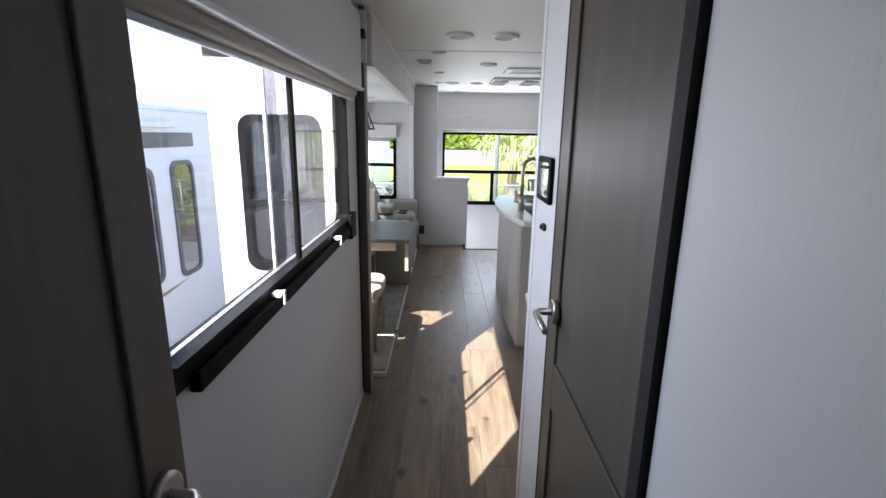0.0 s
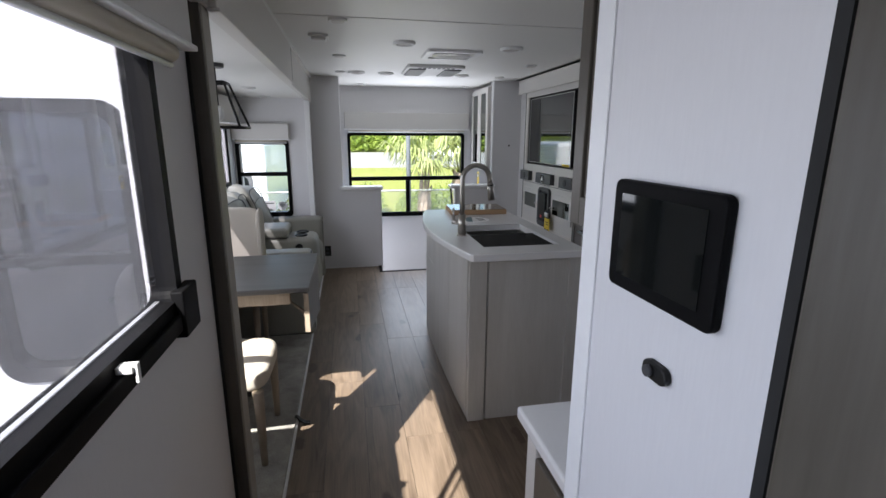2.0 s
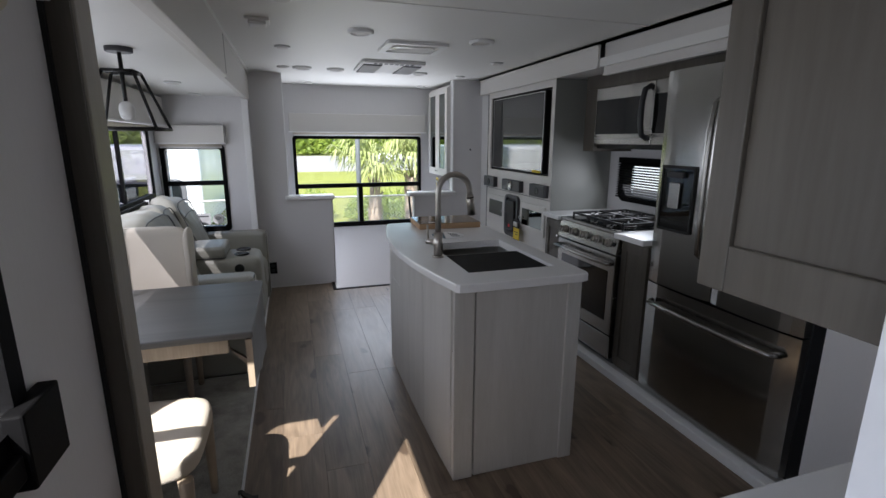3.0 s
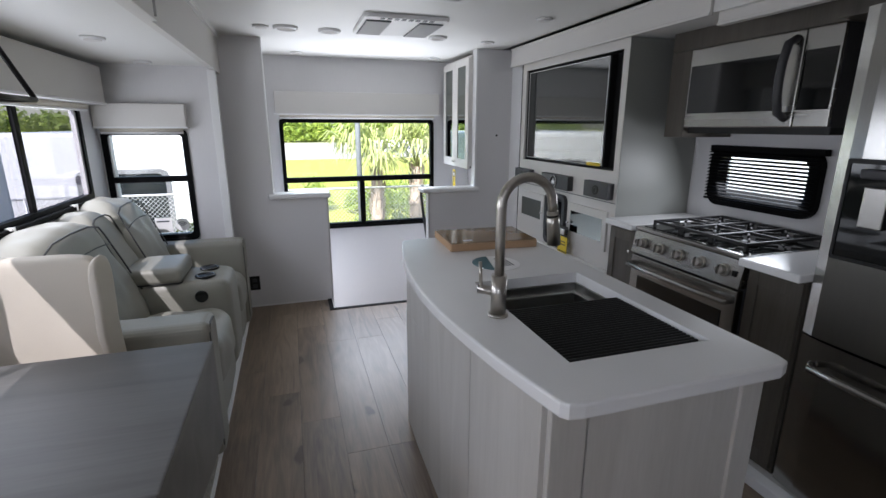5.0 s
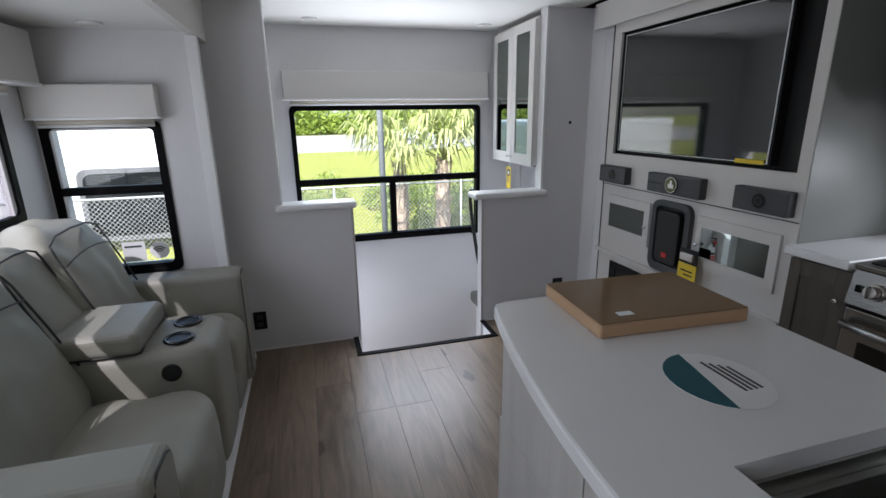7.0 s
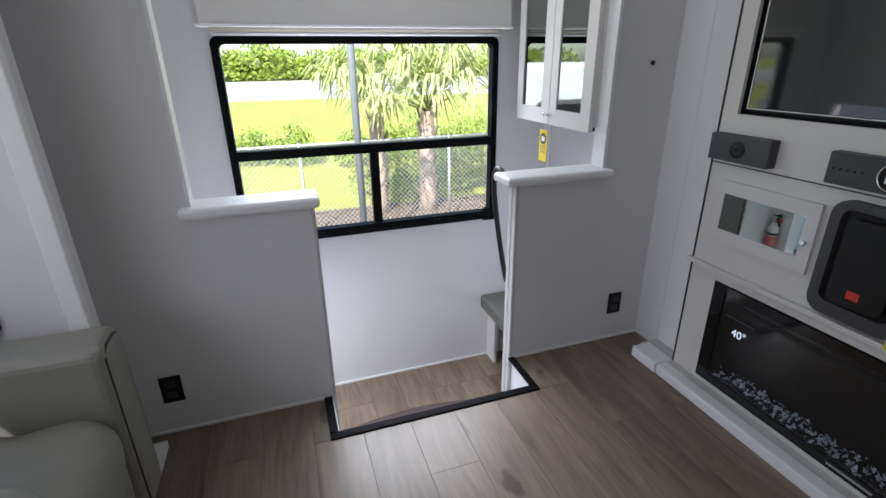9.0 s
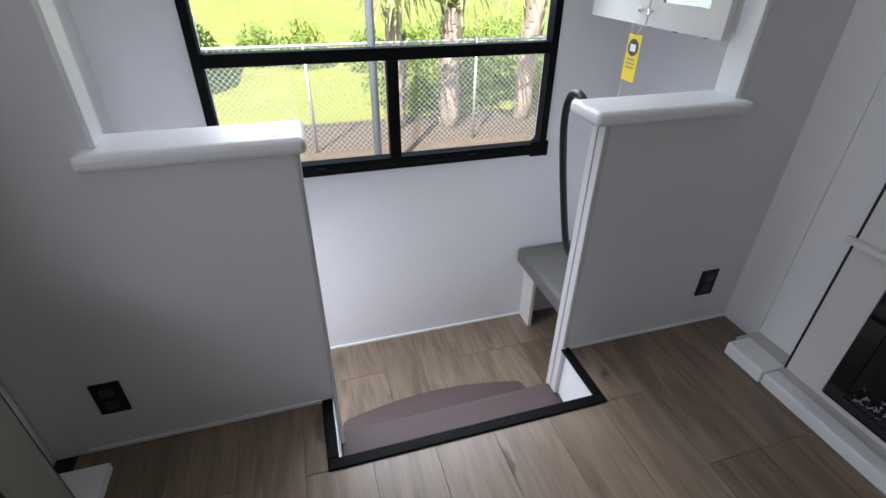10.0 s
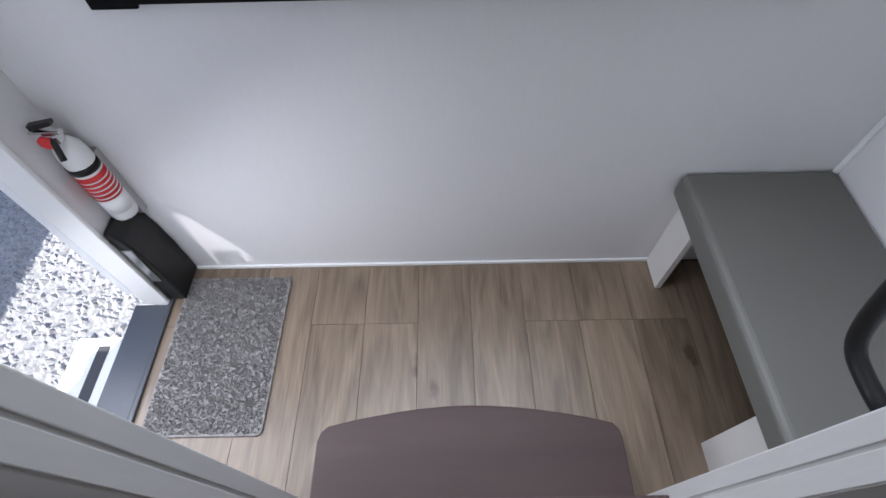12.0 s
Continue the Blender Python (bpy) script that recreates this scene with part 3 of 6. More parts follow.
structure("slide_roof_seal", boxes((-0.50, -0.387, 2.60, 6.51, 1.885, 2.06), (-0.56, -0.475, 6.282, 6.51, -0.7, 2.06), (-0.53, -0.475, 2.60, 2.655, -0.1, 2.06)), FIBREGLASS)
structure("kitchen_slide_seal", boxes((2.022, 2.56, 6.302, 6.51, -0.2, 2.058), (2.482, 2.54, 1.60, 4.05, -0.2, 2.058), (2.482, 2.54, 4.70, 6.30, -0.2, 2.058), (2.482, 2.54, 4.05, 4.70, 1.36, 2.058), (2.482, 2.54, 4.05, 4.70, -0.2, 1.0)), FIBREGLASS)

# slide-out jamb: dark seal and pale wooden column
column = thing("slide_column", (-0.395, 2.66, 0), "tall pale elm-look trim column at the slide-out opening", "column", kind="structure")
part("post", boxes((-0.408, -0.362, 2.622, 2.70, 0.0, 1.905), bevel=0.004), COLUMN, column)
# thin taupe cover paints the shade on the post's unlit front face
part("face_strip", boxes((-0.409, -0.366, 2.612, 2.6215, 0.0, 2.03)), TAUPE, column, "front face of the post, its shade put in as dark taupe")
part("seal", boxes((-0.41, -0.402, 2.603, 2.6115, 0.0, 2.04)), RUBBER, column, "black rubber seal strip")
part("bracket", boxes((-0.395, -0.350, 2.56, 2.62, 1.905, 1.945), bevel=0.006), BLACK, column, "black bracket")


# ---- windows and blinds ----
def window_unit(name, axis, plane, inward, outer, glass_mat, mullions, label, depth=0.045, wide=0.035, rounded_r=0.03, latches=(), inset=0.03):
    """A black framed window set in a wall: frame, bars, panes and latches. inward: +1 or -1 along the axis, towards the room."""
    u0, u1, v0, v1 = outer
    base = {"x": (plane, (u0 + u1) / 2, v0), "y": ((u0 + u1) / 2, plane, v0)}[axis]
    w = thing(name, base, label, "window", kind="structure")
    lo, hi = sorted((plane + inward * 0.012, plane - inward * depth))
    part("window_frame", frame_ring(bmesh.new(), axis, lo, hi, outer, (u0 + wide, u1 - wide, v0 + wide * 1.3, v1 - wide), rounded_r * 1.2, rounded_r), FRAME, w)
    mid = plane - inward * inset
    g = bmesh.new()
    if axis == "x":
        box(g, mid - 0.002, mid + 0.002, u0 + 0.01, u1 - 0.01, v0 + 0.01, v1 - 0.01)
    else:
        box(g, u0 + 0.01, u1 - 0.01, mid - 0.002, mid + 0.002, v0 + 0.01, v1 - 0.01)
    pane = part("pane", g, glass_mat, w)
    pane.visible_shadow = glass_mat is SMOKE
    a, b = sorted((plane + inward * 0.006, plane - inward * (depth - 0.006)))
    for (m0, m1, n0, n1) in mullions:
        part("bar", boxes((a, b, m0, m1, n0, n1) if axis == "x" else (m0, m1, a, b, n0, n1), bevel=0.003), FRAME, w)
    for (lu, lv) in latches:
        q = bmesh.new()
        c = plane + inward * 0.012
        d = plane + inward * 0.04
        lo2, hi2 = sorted((c, d))
        if axis == "x":
            box(q, lo2, hi2, lu - 0.013, lu + 0.013, lv - 0.007, lv + 0.007, bevel=0.003)
            box(q, min(d, d + inward * 0.006), max(d, d + inward * 0.006), lu - 0.006, lu + 0.006, lv - 0.028, lv + 0.010, bevel=0.002)
        else:
            box(q, lu - 0.02, lu + 0.02, lo2, hi2, lv - 0.008, lv + 0.008, bevel=0.003)
        part("latch", q, FRAME if axis == "y" else WHITEP, w)
    return w


def sill_rail(w, rows):
    part("sill_rail", boxes(*rows, bevel=0.004), FRAME, w)


w1 = window_unit("window_1", "x", -0.41, 1, (0.80, 2.33, 1.03, 1.72), TINT, [], "wide black-framed sliding corridor window with smoked glass", latches=((1.30, 1.055), (1.98, 1.055)), inset=0.012)
part("bar", boxes((-0.421, -0.407, 1.574, 1.602, 1.07, 1.70), bevel=0.003), FRAME, w1)
gz = part("insect_screen", boxes((-0.452, -0.451, 1.602, 2.30, 1.06, 1.69)), GAUZE, w1, "fine grey insect screen")
gz.visible_shadow = False
sash = part("sliding_pane", boxes((-0.4475, -0.4445, 1.472, 1.562, 1.06, 1.69)), SMOKE, w1, "smoked edge of the sliding pane")
sash.visible_shadow = False
part("sash_stile", boxes((-0.450, -0.442, 1.458, 1.472, 1.06, 1.69), bevel=0.002), PALE, w1, "pale edge of the sliding pane")
part("lower_track", boxes((-0.442, -0.43, 0.84, 2.29, 1.066, 1.078), bevel=0.002), GALV, w1)
sill_rail(w1, [(-0.408, -0.385, 0.90, 2.27, 1.005, 1.045), (-0.406, -0.378, 2.27, 2.375, 0.985, 1.10)])
w2 = window_unit("window_2", "y", 7.352, -1, (0.005, 1.512, 0.437, 1.502), CLEAR, [(0.03, 1.485, 0.90, 0.95), (0.735, 0.785, 0.45, 0.90)], "large black-framed rear window over a two-pane vent", latches=((0.42, 0.462), (1.12, 0.462)))
sill_rail(w2, [(0.06, 1.46, 7.332, 7.341, 0.43, 0.455), (1.43, 1.525, 7.334, 7.345, 0.42, 0.495), (-0.01, 0.09, 7.334, 7.345, 0.42, 0.495)])
w3 = window_unit("window_3", "y", 6.22, -1, (-1.085, -0.575, 0.645, 1.415), CLEAR, [(-1.06, -0.60, 1.06, 1.10)], "narrow black-framed window in the slide-out end wall", latches=())
sill_rail(w3, [(-1.03, -0.63, 6.20, 6.21, 0.64, 0.665)])
stk = thing("window_sticker", (-0.68, 6.237, 0.70), "round white wireless-signal sticker on the narrow window", "sticker")
part("disc", disc(bmesh.new(), (-0.685, 6.247, 0.752), (0, -1, 0), 0.046, 0.001, 28), WHITEP, stk)
for r in (0.014, 0.025, 0.036):
    part("arc", tube(bmesh.new(), [(-0.685 + r * math.cos(radians(a)), 6.2455, 0.735 + r * math.sin(radians(a))) for a in range(40, 141, 10)], 0.0028, 6), GREYTRIM, stk)
crd = thing("paper_card", (-0.80, 6.237, 0.69), "blank white paper card stuck to the narrow window", "card")
part("sheet", boxes((-0.855, -0.75, 6.2462, 6.2472, 0.70, 0.805)), PAPER, crd)
part("text_bar", boxes((-0.845, -0.765, 6.2455, 6.2462, 0.775, 0.785)), GREYTRIM, crd)
w4 = window_unit("window_4", "x", -1.10, 1, (4.22, 5.96, 0.985, 1.56), SMOKE, [(5.22, 5.26, 1.02, 1.54)], "black-framed sliding window behind the sofa", depth=0.02, inset=0.012, latches=((4.95, 1.005), (5.6, 1.005)))
sill_rail(w4, [(-1.098, -1.07, 4.27, 5.90, 0.975, 1.005)])
w5 = window_unit("window_5", "x", -1.10, 1, (2.96, 4.10, 0.985, 1.56), SMOKE, [(3.51, 3.55, 1.02, 1.54)], "black-framed window beside the dining table", depth=0.02, inset=0.012)
w6 = window_unit("window_6", "y", 2.66, -1, (-1.03, -0.60, 0.72, 1.55), TINT, [(-1.0, -0.63, 1.08, 1.11)], "smoked rounded window in the slide-out end wall", rounded_r=0.06)


def valance(name, body, lip, roll, label):
    v = thing(name, (sum(body[:2]) / 2, sum(body[2:4]) / 2, body[4]), label, "window blind")
    part("box", boxes(body, bevel=0.004), PALE, v)
    part("lip", boxes(lip, bevel=0.003), TRIM, v)
    if roll:
        part("rolled_fabric", tube(bmesh.new(), roll[:2], roll[2], 14), FABRIC, v, "rolled cream shade fabric")
        a, b = Vector(roll[0]), Vector(roll[1])
        part("hem_bar", tube(bmesh.new(), [a - Vector((0, 0, roll[2] + 0.006)), b - Vector((0, 0, roll[2] + 0.006))], 0.007, 8), TRIM, v)
    return v


valance("blind_valance", (-0.408, -0.352, 0.60, 2.47, 1.668, 1.985), (-0.410, -0.343, 0.60, 2.48, 1.655, 1.668), ((-0.385, 0.66, 1.64), (-0.385, 2.40, 1.64), 0.022), "pale boxed roller blind over the corridor window")
valance("blind_valance", (-0.02, 1.55, 7.265, 7.350, 1.548, 1.745), (-0.035, 1.56, 7.258, 7.351, 1.538, 1.55), ((0.02, 7.30, 1.528), (1.50, 7.30, 1.528), 0.012), "pale boxed roller blind over the rear window")
valance("blind_valance", (-1.095, -0.562, 6.145, 6.218, 1.428, 1.575), (-1.098, -0.552, 6.138, 6.219, 1.418, 1.43), ((-1.07, 6.18, 1.408), (-0.59, 6.18, 1.408), 0.012), "pale boxed roller blind over the narrow window")
valance("blind_valance", (-1.098, -1.0, 4.17, 6.13, 1.575, 1.79), (-1.099, -0.992, 4.16, 6.135, 1.562, 1.575), ((-1.05, 4.22, 1.545), (-1.05, 5.95, 1.545), 0.015), "pale boxed roller blind over the sofa window")
valance("blind_valance", (-1.098, -1.0, 2.90, 4.14, 1.575, 1.79), (-1.099, -0.992, 2.89, 4.145, 1.562, 1.575), None, "pale boxed roller blind over the dining window")


# ---- doors ----
def shaker_door(name, x_face, side, y0, y1, z0, z1, hinge_gap, label, handle_y, lever_dir, handle_z=1.005):
    """A brown two-panel door in a plane of constant x; side is +1 or -1 towards the viewer."""
    d = thing(name, (x_face, (y0 + y1) / 2, z0), label, "door", kind="structure")
    back = x_face - side * 0.035
    lo, hi = sorted((back, x_face - side * 0.008))
    part("slab", boxes((lo, hi, y0, y1, z0, z1)), TAUPE, d)
    lo, hi = sorted((x_face - side * 0.008, x_face))
    st = 0.09
    near = 0.004 if side < 0 else st
    for r in ((y0, y0 + near, z0, z1), (y1 - st, y1, z0, z1)):
        part("stile", boxes((lo, hi, *r), bevel=0.003), TAUPE, d)
    for r in ((y0 + near, y1 - st, z0, z0 + 0.12), (y0 + near, y1 - st, 0.725, 0.86), (y0 + near, y1 - st, z1 - 0.11, z1)):
        part("rail", boxes((lo, hi, *r), bevel=0.003), TAUPE, d)
    h = part("handle", disc(bmesh.new(), (x_face, handle_y, handle_z), (side, 0, 0), 0.034, 0.014, 24, 0.006), NICKEL, d, "satin nickel lever handle")
    lever = bmesh.new()
    x1 = x_face + side * 0.055
    pts = [(x_face + side * 0.01, handle_y, handle_z), (x_face + side * 0.045, handle_y, handle_z), (x1, handle_y + lever_dir * 0.012, handle_z), (x1, handle_y + lever_dir * 0.06, handle_z - 0.003), (x1 - side * 0.004, handle_y + lever_dir * 0.11, handle_z - 0.012)]
    tube(lever, pts, 0.0105, 12, taper=0.008)
    part("lever", lever, NICKEL, h)
    return d


shaker_door("door_1", 0.346, -1, 0.79, 1.412, 0.012, 1.92, 0.01, "closed dark taupe two-panel bathroom door with nickel lever", 1.335, -1)
structure("door_1_casing", boxes((0.346, 0.41, 1.413, 1.425, 0.0, 1.93), (0.340, 0.41, 0.752, 0.788, 0.0, 1.93), (0.346, 0.41, 0.788, 1.413, 1.921, 1.93)), RUBBER)
shaker_door("door_2", -0.345, 1, 0.135, 0.762, 0.012, 1.95, 0.01, "dark taupe bedroom door swung open against the wall", 0.70, -1, 0.965)

# ---- right corridor wall: control panel and button ----
cp = thing("control_panel", (0.34, 1.575, 1.255), "black wall-mounted touch control panel with blank screen", "touch panel")
bm = bmesh.new()
prism(bm, rounded(1.488, 1.672, 1.268, 1.402, 0.010), "x", 0.3395, 0.352, 0.003)
part("case", bm, FRAME, cp)
part("screen", boxes((0.3382, 0.3396, 1.508, 1.652, 1.286, 1.386)), BLACKGLASS, cp)
bt = thing("push_button", (0.345, 1.565, 1.18), "small oval black push button on the white wall", "button")
bm = bmesh.new()
prism(bm, rounded(1.545, 1.588, 1.18, 1.202, 0.0105), "x", 0.343, 0.352, 0.002)
part("plate", bm, BLACK, bt)
part("knob", disc(bmesh.new(), (0.343, 1.572, 1.191), (-1, 0, 0), 0.007, 0.006, 14), CHARCOAL, bt)

# ---- counter and cabinets beyond the corridor ----
vc = thing("base_cabinet", (1.1, 1.96, 0), "dark taupe base cabinet under the white counter", "cabinet")
part("body", boxes((0.44, 1.80, 1.77, 2.10, 0.0, 0.742)), TAUPE, vc)
part("side_panel", boxes((0.425, 0.44, 1.80, 2.08, 0.05, 0.70), bevel=0.004), TAUPE, vc)
part("corner_post", boxes((0.424, 0.46, 2.06, 2.115, 0.0, 0.742), bevel=0.003), PALE, vc)
solid("countertop", boxes((0.412, 1.84, 1.766, 2.167, 0.743, 0.778), bevel=0.008, seg=3), QUARTZ, "white quartz desk counter with rounded corner", "countertop")
uc = thing("wall_cabinet", (0.8, 1.88, 1.29), "dark taupe wall cabinet hung beside the fridge", "cabinet")
part("body", boxes((0.455, 1.80, 1.765, 2.0, 1.285, 2.055)), TAUPE, uc)
for r in ((1.765, 1.80, 1.285, 2.055), (1.972, 2.01, 1.285, 2.055), (1.80, 1.972, 1.285, 1.34), (1.80, 1.972, 2.0, 2.055)):
    part("end_rail", boxes((0.447, 0.455, *r), bevel=0.002), TAUPE, uc)
part("door", boxes((0.47, 1.10, 2.001, 2.02, 1.29, 2.05), bevel=0.003), TAUPE, uc)

# ---- island ----
def island_edge(inset):
    """The bowed aisle side of the island, from the near end to the far end."""
    pts = []
    for k in range(17):
        t = k / 16
        y = 3.225 + inset + (4.615 - 2 * inset - 3.225) * t
        pts.append((0.555 + inset - 0.093 * math.sin(math.pi * min(1, max(0, t))) ** 0.9, y))
    return pts


isl = thing("kitchen_island", (0.86, 3.96, 0), "pale greige kitchen island with a bowed front", "kitchen island")
edge = [(0.568, 3.285), (0.558, 3.5), (0.552, 3.8), (0.551, 4.1), (0.553, 4.35), (0.562, 4.58)]
part("body", prism(bmesh.new(), edge + [(1.15, 4.58), (1.15, 3.285)], "z", 0.0, 0.60), GREIGE, isl)
part("upper_body", boxes((0.575, 0.645, 3.285, 4.58, 0.60, 0.878), (1.085, 1.15, 3.285, 4.58, 0.60, 0.878), (0.645, 1.085, 3.285, 3.34, 0.60, 0.878), (0.645, 1.085, 3.985, 4.58, 0.60, 0.878)), GREIGE, isl)
for a, b in ((3.30, 3.70), (3.705, 4.15), (4.155, 4.565)):
    part("curved_panel", prism(bmesh.new(), [(0.562 - 0.012 * math.sin(math.pi * (y - 3.28) / 1.30), y) for y in [a + (b - a) * k / 6 for k in range(7)]] + [(0.58, b), (0.58, a)], "z", 0.02, 0.875), GREIGE, isl)
for a, b in ((0.566, 0.655), (1.085, 1.152)):
    part("end_stile", boxes((a, b, 3.268, 3.285, 0.0, 0.878), bevel=0.003), GREIGE, isl)
part("end_groove", boxes((0.655, 0.659, 3.278, 3.2845, 0.03, 0.86)), BLACK, isl)
part("end_panel", boxes((0.664, 1.085, 3.276, 3.2855, 0.0, 0.878), bevel=0.002), GREIGE, isl)

top = bmesh.new()
left = island_edge(0.0)
outline = left + [(0.566, 4.634), (0.60, 4.645), (1.13, 4.645), (1.152, 4.635), (1.160, 4.61), (1.152, 3.245), (1.143, 3.217), (1.115, 3.206), (0.60, 3.204), (0.568, 3.210)]
sx0, sx1, sy0, sy1 = 0.66, 1.062, 3.358, 3.955
lower = [top.verts.new((x, y, 0.878)) for x, y in outline]
upper = [top.verts.new((x, y, 0.915)) for x, y in outline]
hole_pts = [(sx0, sy0), (sx0, (sy0 + sy1) / 2), (sx0, sy1), (sx1, sy1), (sx1, sy0)]
hl = [top.verts.new((x, y, 0.878)) for x, y in hole_pts]
hu = [top.verts.new((x, y, 0.915)) for x, y in hole_pts]
n = len(outline)
for i in range(n):
    top.faces.new([lower[i], lower[(i + 1) % n], upper[(i + 1) % n], upper[i]])
for i in range(5):
    top.faces.new([hu[i], hu[(i + 1) % 5], hl[(i + 1) % 5], hl[i]])
for ring, hole in ((upper, hu), (lower, hl)):
    es = [top.edges.get((ring[i], ring[(i + 1) % n])) for i in range(n)] + [top.edges.get((hole[i], hole[(i + 1) % 5])) for i in range(5)]
    bmesh.ops.triangle_fill(top, use_beauty=True, edges=es)
bmesh.ops.recalc_face_normals(top, faces=top.faces)
rim = [e for e in top.edges if all(v in upper for v in e.verts) and any(len(f.verts) == 4 for f in e.link_faces)] + [e for e in top.edges if all(v in lower for v in e.verts) and any(len(f.verts) == 4 for f in e.link_faces)]
bmesh.ops.bevel(top, geom=rim, offset=0.006, segments=2, affect="EDGES", profile=0.5)
solid("island_countertop", top, QUARTZ, "white quartz island countertop with a bowed edge", "countertop")

sink = thing("kitchen_sink", (0.86, 3.66, 0.66), "deep stainless steel undermount sink with stepped ledge", "sink")
for row in ((0.655, 0.667, 3.352, 3.962, 0.65, 0.877), (1.057, 1.069, 3.352, 3.962, 0.65, 0.877), (0.667, 1.057, 3.352, 3.364, 0.65, 0.877), (0.667, 1.057, 3.95, 3.962, 0.65, 0.877)):
    part("basin_wall", boxes(row), SINKSTEEL, sink)
part("basin_floor", boxes((0.667, 1.057, 3.364, 3.95, 0.642, 0.652)), SINKSTEEL, sink)
for row in ((0.667, 0.680, 3.364, 3.95, 0.838, 0.846), (1.044, 1.057, 3.364, 3.95, 0.838, 0.846), (0.680, 1.044, 3.936, 3.95, 0.838, 0.846)):
    part("ledge", boxes(row, bevel=0.002), SINKSTEEL, sink)
part("drain", disc(bmesh.new(), (0.86, 3.75, 0.652), (0, 0, 1), 0.045, 0.004), CHROME, sink)
rack = thing("drying_rack", (0.86, 3.52, 0.858), "dark grey roll-up drying rack over the sink", "drying rack")
for k in range(26):
    y = 3.370 + k * 0.0134
    part("slat", boxes((0.668, 1.056, y, y + 0.0088, 0.896, 0.9045), bevel=0.003), BLACK, rack)
for x in (0.669, 1.040):
    part("end_strip", boxes((x, x + 0.015, 3.368, 3.716, 0.890, 0.896)), RUBBER, rack)

fc = thing("kitchen_faucet", (0.618, 3.663, 0.915), "tall brushed nickel gooseneck faucet with pull-down spray", "faucet")
part("base", tube(disc(bmesh.new(), (0.618, 3.663, 0.915), (0, 0, 1), 0.029, 0.008, 24, 0.003), [(0.618, 3.663, 0.92), (0.618, 3.663, 1.035)], 0.022, 20), NICKEL, fc)
arc = [(0.618, 3.663, 1.03), (0.618, 3.663, 1.12), (0.618, 3.663, 1.215)]
arc += [(0.695 - 0.077 * math.cos(math.pi * k / 12), 3.663, 1.225 + 0.077 * math.sin(math.pi * k / 12)) for k in range(13)]
arc += [(0.774, 3.663, 1.205)]
part("spout", tube(bmesh.new(), arc, 0.0135, 16), NICKEL, fc)
part("spray_head", tube(bmesh.new(), [(0.774, 3.663, 1.206), (0.778, 3.663, 1.17), (0.784, 3.663, 1.11)], 0.0165, 16, taper=0.019), NICKEL, fc)
part("collar", tube(bmesh.new(), [(0.775, 3.663, 1.196), (0.776, 3.663, 1.19)], 0.0175, 16), BLACK, fc)
lv = part("lever", tube(bmesh.new(), [(0.618, 3.663, 0.985), (0.590, 3.690, 0.985), (0.574, 3.705, 0.985)], 0.013, 14), NICKEL, fc)
part("lever_rod", tube(bmesh.new(), [(0.580, 3.70, 0.99), (0.577, 3.703, 1.065)], 0.005, 10), NICKEL, lv)

cb = thing("wrapped_board", (0.90, 4.5, 0.915), "film-wrapped flat cardboard package lying on the island", "package")
tilt = Matrix.Translation((0.915, 4.495, 0.0)) @ pose(0, 0, 0, 0, 0, -3)
bm = boxes((-0.20, 0.20, -0.145, 0.145, 0.915, 0.949), bevel=0.006)
bmesh.ops.transform(bm, matrix=tilt, verts=bm.verts)
part("board", bm, CARDBOARD, cb)
bm = boxes((-0.197, 0.197, -0.142, 0.142, 0.949, 0.951))
bmesh.ops.transform(bm, matrix=tilt, verts=bm.verts)
part("film", bm, FILM, cb)
bm = boxes((-0.13, -0.09, -0.11, -0.09, 0.951, 0.9518))
bmesh.ops.transform(bm, matrix=tilt, verts=bm.verts)
part("sticker", bm, PAPER, cb)

lf = thing("leaflet", (0.82, 4.15, 0.915), "round-ended teal and white product leaflet on the counter", "leaflet")
ell = [(0.825 + 0.092 * math.cos(k * math.pi / 14), 4.15 + 0.10 * math.sin(k * math.pi / 14)) for k in range(28)]
part("sheet", prism(bmesh.new(), ell, "z", 0.9155, 0.9165), PAPER, lf)
seg = [(x, y) for x, y in ell if x - 0.825 < 0.25 * (y - 4.15) - 0.012]
part("print", prism(bmesh.new(), seg, "z", 0.9165, 0.9170), TEAL, lf)
for k in range(4):
    part("text_bar", boxes((0.84 + 0.012 * k, 0.846 + 0.012 * k, 4.10, 4.21 - 0.01 * k, 0.9165, 0.9169)), CHARCOAL, lf)


# ---- kitchen slide-out ----
fr = thing("refrigerator", (2.13, 3.25, 0.045), "stainless steel french-door refrigerator with water dispenser", "refrigerator")
part("cabinet", boxes((1.905, 2.415, 2.80, 3.668, 0.046, 1.80)), CHARCOAL, fr)


def bowed_door(y0, y1, z0, z1):
    bm = bmesh.new()
    ys = [y0 + (y1 - y0) * k / 10 for k in range(11)]
    front = [(1.842 + 0.016 * abs(2 * k / 10 - 1) ** 6 - 0.004 * math.cos(math.pi * (k / 10 - 0.5)), y) for k, y in enumerate(ys)]
    prism(bm, front + [(1.90, y1), (1.90, y0)], "z", z0, z1)
    return bm


part("left_door", bowed_door(3.252, 3.666, 0.70, 1.80), STEEL, fr)
part("right_door", bowed_door(2.802, 3.246, 0.70, 1.80), STEEL, fr)
part("freezer_drawer", bowed_door(2.802, 3.666, 0.06, 0.69), STEEL, fr)
dp = part("dispenser", frame_ring(bmesh.new(), "x", 1.828, 1.850, (3.395, 3.615, 1.0, 1.335), (3.405, 3.605, 1.012, 1.32), 0.008, 0.004), BLACK, fr, "black water and ice dispenser")
part("niche", boxes((1.832, 1.838, 3.405, 3.605, 1.012, 1.32)), BLACKGLASS, dp)
